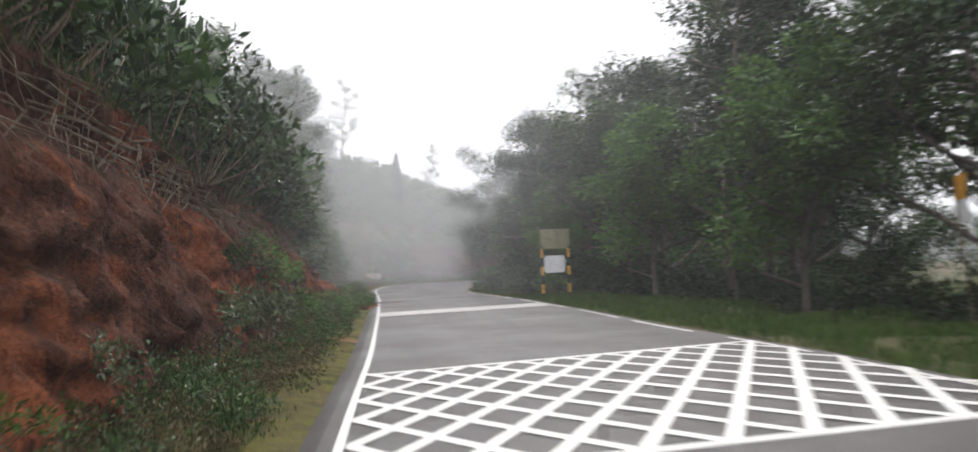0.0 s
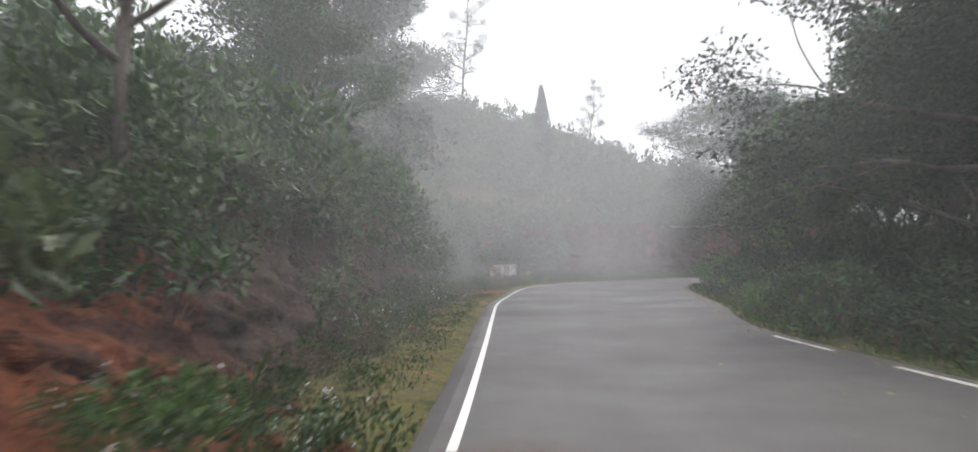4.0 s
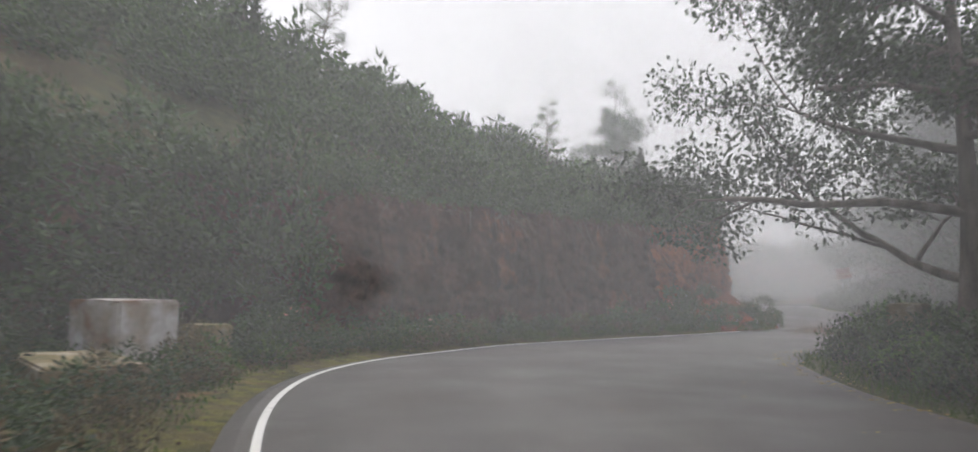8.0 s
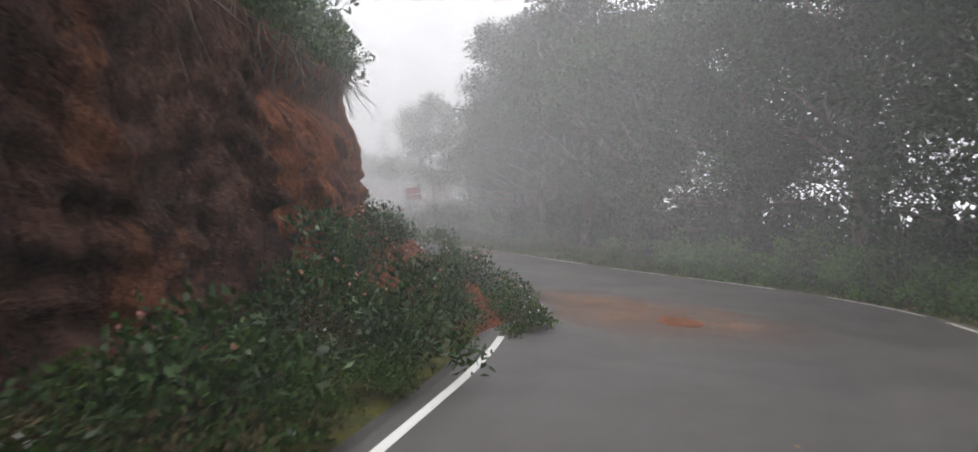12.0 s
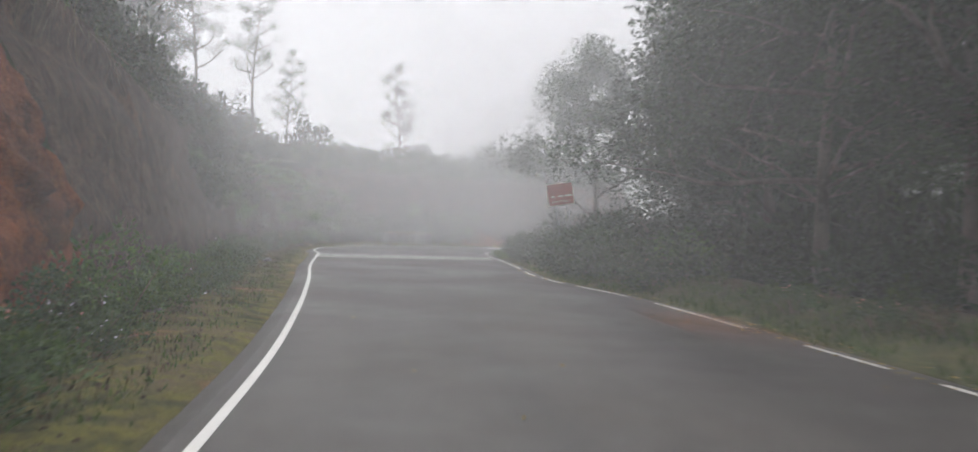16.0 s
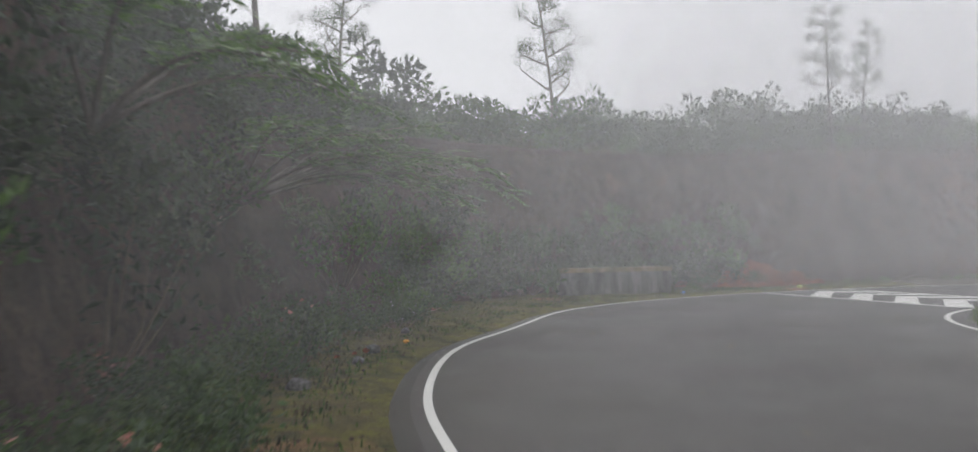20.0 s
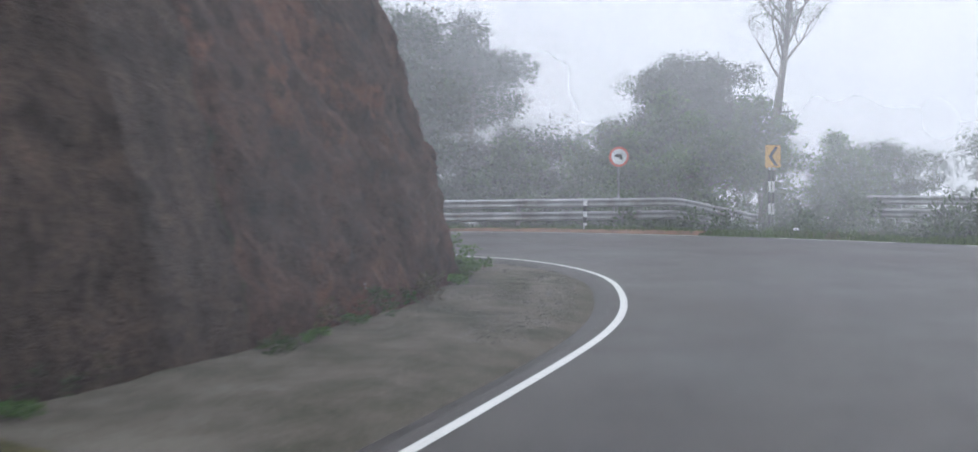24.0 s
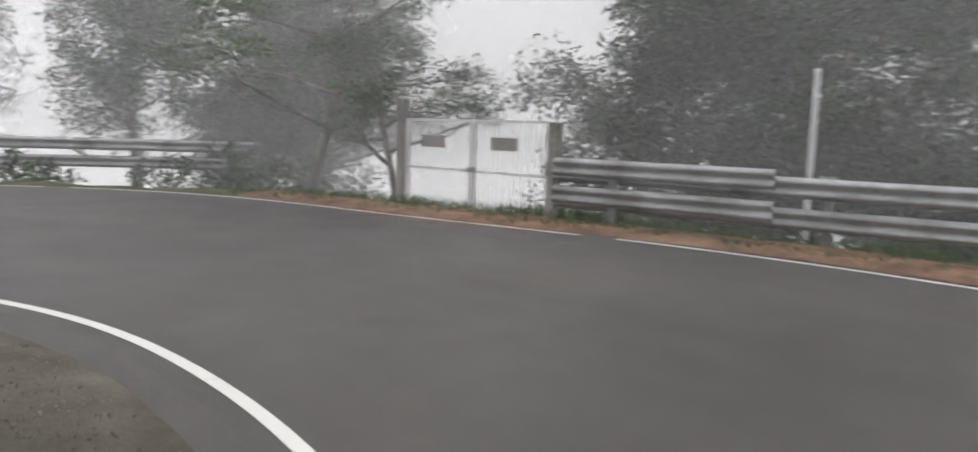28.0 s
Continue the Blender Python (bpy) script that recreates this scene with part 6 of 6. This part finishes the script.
def guardrail(ctrl, label, end_drop=0.0, base=0.0, high=0.70, low=0.33):
    P, S = spline(ctrl, 0.4)
    top = new("guardrail")
    tagged(top, label, "guardrail")
    drop = -end_drop * np.clip((S - (S[-1] - 2.6)) / 2.6, 0, 1) if end_drop else np.zeros(len(S))
    for z, nm in ((high, "upper_beam"), (low, "lower_beam")):
        V, F = rail_sweep(P, z + base, drop)
        child(nm, mesh_of(nm, V, F, M_STEEL, False), top)
    N = -left_normals(P)
    for i in range(2, len(P), 7):
        h = 0.85 + drop[i]
        bm = box_bm(0.09, 0.12, h + 0.6, (P[i, 0] - N[i, 0] * 0.09, P[i, 1] - N[i, 1] * 0.09, base + h / 2 - 0.3), 0.0, (0, 0, math.degrees(math.atan2(N[i, 1], N[i, 0]))))
        part("post", bm, M_STEEL, top)
    return top


guardrail([(76.2, 111.6), (76.3, 107), (76.4, 103), (76.7, 100.8), (76.9, 99.7), (77.1, 98.9), (77.3, 97.9)], "double corrugated steel guardrail with turned-down end", 0.55)
guardrail([(76.02, 111.5), (76.08, 108.5)], "extra length of guardrail bolted higher", 0.0, 0.07, 0.72, 0.34)
guardrail([(76.6, 94.9), (74.2, 92.9), (71, 91.3), (67, 90.5)], "grey steel guardrail beyond the grass verge")
guardrail([(68, 127.2), (72, 124.9), (75.2, 122.4), (77.3, 119.9)], "grey double guardrail beyond the hairpin")

# striped bollard, round sign, chevron sign, thin pole
s = new("bollard")
tagged(s, "black and white banded roadside post", "bollard")
banded_post(s, (0, 0), 0.78, 0.05, M_PAINT, M_BLACK, 0.16)
s.matrix_basis = pose(75.7, 103.3, 0)

s = new("round_sign")
tagged(s, "round white prohibition sign with a red ring", "road sign")
for nm, r0, d, y, mat in (("ring", 0.30, 0.014, 0.0, M_REDRING), ("face", 0.235, 0.006, -0.012, M_PAINT)):
    bm = bmesh.new()
    bmesh.ops.create_cone(bm, cap_ends=True, segments=40, radius1=r0, radius2=r0, depth=d, matrix=pose(0, y, 2.05, 90))
    part(nm, bm, mat, s)
board(s, "symbol", 0.24, 0.09, (-0.02, -0.018, 2.08), M_BLACK, 0.003, "dark vehicle shape", 0.03)
board(s, "symbol", 0.09, 0.14, (0.06, -0.018, 2.03), M_BLACK, 0.003, "dark vehicle shape", 0.02)
v, f = tube([(0, 0.03, -0.8), (0, 0.03, 2.2)], [0.03, 0.03], 10)
child("post", mesh_of("post", v, f, M_STEEL), s)
s.matrix_basis = pose(77.6, 102.0, 0, 0, 0, -86)

s = new("chevron_sign")
tagged(s, "yellow board with black arrow on a banded post", "road sign")
board(s, "panel", 0.56, 0.66, (0, 0, 2.05), M_YELLOW, 0.015)
bm = bmesh.new()
for sgn in (1, -1):
    vs = [bm.verts.new(p) for p in ((-0.18, -0.012, 2.05), (0.06, -0.012, 2.05 + sgn * 0.28), (0.19, -0.012, 2.05 + sgn * 0.28), (-0.04, -0.012, 2.05))]
    bm.faces.new(vs if sgn < 0 else list(reversed(vs)))
part("arrow", bm, M_BLACK, s, "black arrow")
for x in (-0.07, 0.07):
    banded_post(s, (x, 0.05), 1.9, 0.035, M_BLACK, M_PAINT, 0.33)
s.matrix_basis = pose(77.0, 97.55, -0.05, 0, 0, -68)

s = new("pole")
tagged(s, "thin pale metal pole with a small fitting", "pole")
v, f = tube([(0, 0, -1.2), (0, 0, 2.15)], [0.045, 0.04], 12)
child("shaft", mesh_of("shaft", v, f, M_GATE, True), s)
part("fitting", box_bm(0.22, 0.06, 0.05, (0.05, 0, 1.85), 0.01), M_PAINT, s)
part("cap", box_bm(0.07, 0.07, 0.06, (0, 0, 2.17), 0.012), M_PAINT, s)
s.matrix_basis = pose(77.6, 108.5, 0)


k0, k1 = vstation(72.5, 101.2), vstation(74.6, 117.4)
strip_m = strip("soil_strip", VL[k0:k1] + VN[k0:k1] * 0.12, VL[k0:k1] + VN[k0:k1] * 1.5, 0.0, M_BROWN, 7, lambda V: np.array([(0.012, 0.05, 0.06, 0.055, 0.05, 0.03, -0.12)[k % 7] + 0.025 * wobble(x, y, 0, 2.2) * (k % 7 > 0) for k, (x, y, _) in enumerate(V)]))
tagged(new("soil_strip", strip_m), "bare brown earth along the outer road edge", "verge", kind="structure")


# gate: two leaves of close bars between posts
def gate():
    top = new("gate")
    tagged(top, "pale closed metal gate of upright bars with plates", "gate")
    width, h = 3.15, 1.55
    for y0 in (0.0, width / 2):
        leaf = new("leaf")
        leaf.parent = top
        for z in (0.06, 0.75, h):
            part("rail", box_bm(0.04, width / 2 - 0.04, 0.04, (0, y0 + width / 4, z)), M_GATE, leaf)
        for y in (y0 + 0.02, y0 + width / 2 - 0.02):
            part("stile", box_bm(0.05, 0.05, h, (0, y, h / 2)), M_GATE, leaf)
        for k in range(1, 16):
            v, f = tube([(0, y0 + k * width / 32, 0.02), (0, y0 + k * width / 32, h)], [0.010, 0.010], 5)
            child("bar", mesh_of("bar", v, f, M_GATE), leaf)
        part("plate", box_bm(0.012, 0.55, 0.2, (-0.03, y0 + width / 4 + 0.1, 1.2), 0.004), M_CONCRETE, leaf, "grey plate with illegible writing")
    part("latch", box_bm(0.06, 0.16, 0.08, (-0.03, width / 2, 0.78), 0.01), M_STEEL, top)
    return top


gt = gate()
gt.matrix_basis = pose(76.45, 111.85, -0.15, 0, 0, -6)
for x, y, h, lab in ((76.4, 111.75, 1.6, "square grey gate post"), (76.85, 115.15, 1.95, "tall pale gate post")):
    p = block("gate_post", x, y, 0.16, 0.16, h, -6, M_CONCRETE, lab, z=-0.2, bevel=0.012, category="gate post")

# grey boulder inside the bend
bm = bmesh.new()
bmesh.ops.create_icosphere(bm, subdivisions=5, radius=1.0)
for v in bm.verts:
    p = v.co.copy()
    v.co *= 1 + 0.28 * noise.noise(p * 1.3 + Vector((4, 1, 2))) + 0.10 * (noise.turbulence(p * 2.2, 4, True) - 0.5)
    v.co.z = max(v.co.z, -0.5)
me = bpy.data.meshes.new("boulder")
bm.to_mesh(me)
bm.free()
me.materials.append(mottled("grey_rock", (0.10, 0.10, 0.095), (0.20, 0.195, 0.185), (0.32, 0.315, 0.30), 1.8, 14, 0.9, 0.2, 1.0, 0.04))
ob = new("boulder", me)
ob.matrix_basis = Matrix.Translation((55.2, 99.5, 0.55)) @ Matrix.Diagonal((1.5, 1.3, 1.25, 1))
tagged(ob, "large grey lichen-covered boulder beside the road", "boulder")

# litter
M_BAG = plain("yellow_green_plastic", (0.42, 0.44, 0.12), 0.5)
M_BLUE = plain("blue_plastic", (0.08, 0.22, 0.55), 0.4)
for x, y, s_, mat, lab in ((54.3, 109.3, 0.07, M_BAG, "crumpled yellow-green plastic bag"), (50.8, 110.4, 0.05, M_BLUE, "small blue plastic scrap"), (27.3, 89.5, 0.03, M_PAINT, "crumpled white paper scrap"), (26.9, 89.4, 0.025, M_ORANGE, "orange wrapper on the verge"),
                           (40.7, 107.4, 0.04, M_ORANGE, "orange wrapper on the verge"), (77.6, 95.6, 0.17, M_PAINT, "white plastic sack on the grass"), (73.5, 98.3, 0.07, M_PAINT, "white paper scrap on the grass")):
    bm = bmesh.new()
    bmesh.ops.create_icosphere(bm, subdivisions=3, radius=1.0)
    for v in bm.verts:
        v.co *= 1 + 0.5 * noise.noise(v.co * 2.3 + Vector((x, y, 0)))
        v.co.z *= 0.6
    me = bpy.data.meshes.new("litter")
    bm.to_mesh(me)
    bm.free()
    me.materials.append(mat)
    ob = new("litter", me)
    ob.matrix_basis = placed(x, y, 0.03 + s_ * 0.4, 0.4, s_)
    tagged(ob, lab, "litter")
for k, (x, y) in enumerate(((39.9, 105.9), (40.5, 106.6), (38.7, 104.9), (41.9, 108.0), (26.3, 87.2), (33.2, 96.6))):
    ob = new("stone", STONES[k % 3])
    ob.matrix_basis = placed(x - 0.55, y + 0.4, 0.05, k, 0.07 + 0.025 * (k % 3))
    tagged(ob, "dark stone lying on the verge", "stone", "stones on the verge")


# ---- hill fog: white veils across the road as haze, open along the camera's path ----
def fog_material():
    """White see-through sheets that stand in for haze: how much they cover comes with the mesh (u: fading at the rims,
    v: cover), broken by wisps.
    """
    m = bpy.data.materials.new("fog_sheets")
    m.use_nodes = True
    n, l = m.node_tree.nodes, m.node_tree.links
    n.remove(n["Principled BSDF"])
    tc = n.new("ShaderNodeTexCoord")
    sep = n.new("ShaderNodeSeparateXYZ")
    l.new(tc.outputs["UV"], sep.inputs[0])
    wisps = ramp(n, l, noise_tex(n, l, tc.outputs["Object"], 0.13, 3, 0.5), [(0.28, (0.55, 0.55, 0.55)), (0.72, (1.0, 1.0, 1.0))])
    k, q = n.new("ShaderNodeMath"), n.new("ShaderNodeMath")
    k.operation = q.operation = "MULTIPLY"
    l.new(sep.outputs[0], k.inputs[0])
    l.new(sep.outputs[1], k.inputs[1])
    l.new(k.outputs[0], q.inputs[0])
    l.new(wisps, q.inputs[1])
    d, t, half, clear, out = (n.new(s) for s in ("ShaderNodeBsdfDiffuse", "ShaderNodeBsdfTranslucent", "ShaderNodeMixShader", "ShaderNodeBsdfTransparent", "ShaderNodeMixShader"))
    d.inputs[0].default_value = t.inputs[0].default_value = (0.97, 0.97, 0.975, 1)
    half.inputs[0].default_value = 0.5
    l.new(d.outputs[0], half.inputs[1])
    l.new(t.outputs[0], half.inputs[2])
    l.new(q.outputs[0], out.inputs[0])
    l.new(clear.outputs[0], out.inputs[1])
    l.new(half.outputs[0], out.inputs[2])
    l.new(out.outputs[0], n["Material Output"].inputs[0])
    return m


# the camera's path, left open in the veils (x, y), and how thick the fog is along it, per metre, set to suit its views
CAMERA_LANE = [(0, -3), (0.00, 0.00), (0.08, 6.52), (0.05, 13.79), (0.11, 19.50), (-0.11, 26.31), (-0.22, 30.05), (-0.44, 33.92), (-0.85, 37.81), (-1.38, 41.56), (-1.56, 44.88), (-1.68, 48.02), (-1.67, 50.95), (-1.47, 53.60),
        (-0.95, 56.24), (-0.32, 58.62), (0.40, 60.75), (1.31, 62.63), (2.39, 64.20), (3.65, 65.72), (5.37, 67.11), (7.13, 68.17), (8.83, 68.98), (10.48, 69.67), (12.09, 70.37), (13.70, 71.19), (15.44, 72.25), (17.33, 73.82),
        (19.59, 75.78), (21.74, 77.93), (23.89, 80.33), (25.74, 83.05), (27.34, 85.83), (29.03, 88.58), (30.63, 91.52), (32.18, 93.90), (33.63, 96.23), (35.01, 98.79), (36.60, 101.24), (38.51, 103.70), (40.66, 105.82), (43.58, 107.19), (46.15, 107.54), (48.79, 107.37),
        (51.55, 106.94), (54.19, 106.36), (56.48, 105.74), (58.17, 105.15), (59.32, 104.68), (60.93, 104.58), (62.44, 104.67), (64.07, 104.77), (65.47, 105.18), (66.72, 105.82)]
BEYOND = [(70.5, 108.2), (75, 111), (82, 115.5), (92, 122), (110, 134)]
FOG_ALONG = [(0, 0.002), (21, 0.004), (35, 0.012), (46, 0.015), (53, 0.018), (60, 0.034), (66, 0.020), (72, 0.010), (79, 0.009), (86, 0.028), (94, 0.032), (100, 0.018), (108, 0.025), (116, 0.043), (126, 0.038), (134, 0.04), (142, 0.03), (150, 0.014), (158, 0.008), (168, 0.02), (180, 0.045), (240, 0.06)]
# how far the veils reach into the trees on the valley side, set to suit the view
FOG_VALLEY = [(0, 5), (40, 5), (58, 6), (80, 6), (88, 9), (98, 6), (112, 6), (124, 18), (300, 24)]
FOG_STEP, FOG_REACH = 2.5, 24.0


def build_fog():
    L, S = spline(CAMERA_LANE + BEYOND, 0.5)
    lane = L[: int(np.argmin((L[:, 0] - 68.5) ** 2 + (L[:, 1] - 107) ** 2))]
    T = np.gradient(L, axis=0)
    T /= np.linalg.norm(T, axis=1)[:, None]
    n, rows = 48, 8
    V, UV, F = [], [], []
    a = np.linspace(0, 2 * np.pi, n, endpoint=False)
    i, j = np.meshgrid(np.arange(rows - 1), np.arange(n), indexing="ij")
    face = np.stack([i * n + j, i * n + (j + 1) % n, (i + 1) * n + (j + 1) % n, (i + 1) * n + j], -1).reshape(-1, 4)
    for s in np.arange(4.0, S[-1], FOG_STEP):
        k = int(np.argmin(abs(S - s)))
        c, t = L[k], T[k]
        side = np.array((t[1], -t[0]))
        # where the camera's path crosses this veil again further on, the veil ends short of it
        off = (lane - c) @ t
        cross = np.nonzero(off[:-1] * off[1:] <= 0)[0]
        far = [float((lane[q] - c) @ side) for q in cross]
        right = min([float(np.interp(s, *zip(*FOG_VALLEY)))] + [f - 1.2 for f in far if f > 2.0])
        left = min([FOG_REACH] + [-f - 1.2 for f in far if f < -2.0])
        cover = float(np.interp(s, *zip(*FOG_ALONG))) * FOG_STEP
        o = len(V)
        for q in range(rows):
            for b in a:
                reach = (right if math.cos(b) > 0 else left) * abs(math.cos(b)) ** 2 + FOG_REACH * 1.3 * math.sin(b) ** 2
                # the innermost rings leave a small hole for the camera to pass
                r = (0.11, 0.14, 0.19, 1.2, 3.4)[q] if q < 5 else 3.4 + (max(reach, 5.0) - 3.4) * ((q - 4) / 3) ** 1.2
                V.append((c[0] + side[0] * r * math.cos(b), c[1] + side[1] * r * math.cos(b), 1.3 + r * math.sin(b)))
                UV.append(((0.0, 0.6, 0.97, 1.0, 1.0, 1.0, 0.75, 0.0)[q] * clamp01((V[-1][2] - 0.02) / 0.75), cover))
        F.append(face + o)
    # curtains behind the outer guardrail of the hairpin
    lo, hi = vstation(62, 96), vstation(62, 128.6)
    edges = [(VL[lo:hi] + VN[lo:hi] * d, d, cover) for d, cover in ((1.9, 0.08), (4.2, 0.15), (7.0, 0.26), (11.0, 0.34))]
    for P, d, cover in edges:
        P = P[::5]
        o, m = len(V), len(P)
        for k in range(m):
            for q in range(9):
                V.append((P[k, 0], P[k, 1], -1.5 * d + (14 + 1.5 * d) * q / 8))
                UV.append((min(1.0, k / 6, (m - 1 - k) / 6) * (0.2, 0.7, 1.0, 1.0, 1.0, 1.0, 0.85, 0.5, 0.0)[q], cover))
        i, j = np.meshgrid(np.arange(m - 1), np.arange(8), indexing="ij")
        F.append(np.stack([i * 9 + j, (i + 1) * 9 + j, (i + 1) * 9 + j + 1, i * 9 + j + 1], -1).reshape(-1, 4) + o)
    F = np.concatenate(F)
    me = mesh_of("fog_sheets", V, F, fog_material(), True)
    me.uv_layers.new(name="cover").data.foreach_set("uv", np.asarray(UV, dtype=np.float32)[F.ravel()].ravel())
    tagged(new("fog_sheets", me), "white see-through sheets across the road standing in for fog", "fog", kind="stuff")


scene.cycles.transparent_max_bounces = 64
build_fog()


def glowing_backdrop():
    """A glowing white ring that stands in for the foggy distance all round, far beyond the last trees."""
    m = bpy.data.materials.new("glowing_backdrop")
    m.use_nodes = True
    n, l = m.node_tree.nodes, m.node_tree.links
    n.remove(n["Principled BSDF"])
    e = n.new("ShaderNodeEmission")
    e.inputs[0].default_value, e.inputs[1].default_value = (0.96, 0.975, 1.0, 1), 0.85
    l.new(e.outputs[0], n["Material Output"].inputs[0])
    k = 96
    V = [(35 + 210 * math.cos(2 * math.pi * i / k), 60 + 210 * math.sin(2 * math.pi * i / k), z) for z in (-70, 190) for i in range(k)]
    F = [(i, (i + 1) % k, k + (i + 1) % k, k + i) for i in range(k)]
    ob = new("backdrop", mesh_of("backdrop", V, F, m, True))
    return tagged(ob, "glowing white ring standing in for foggy distance beyond the forest", "backdrop", kind="structure")


glowing_backdrop()
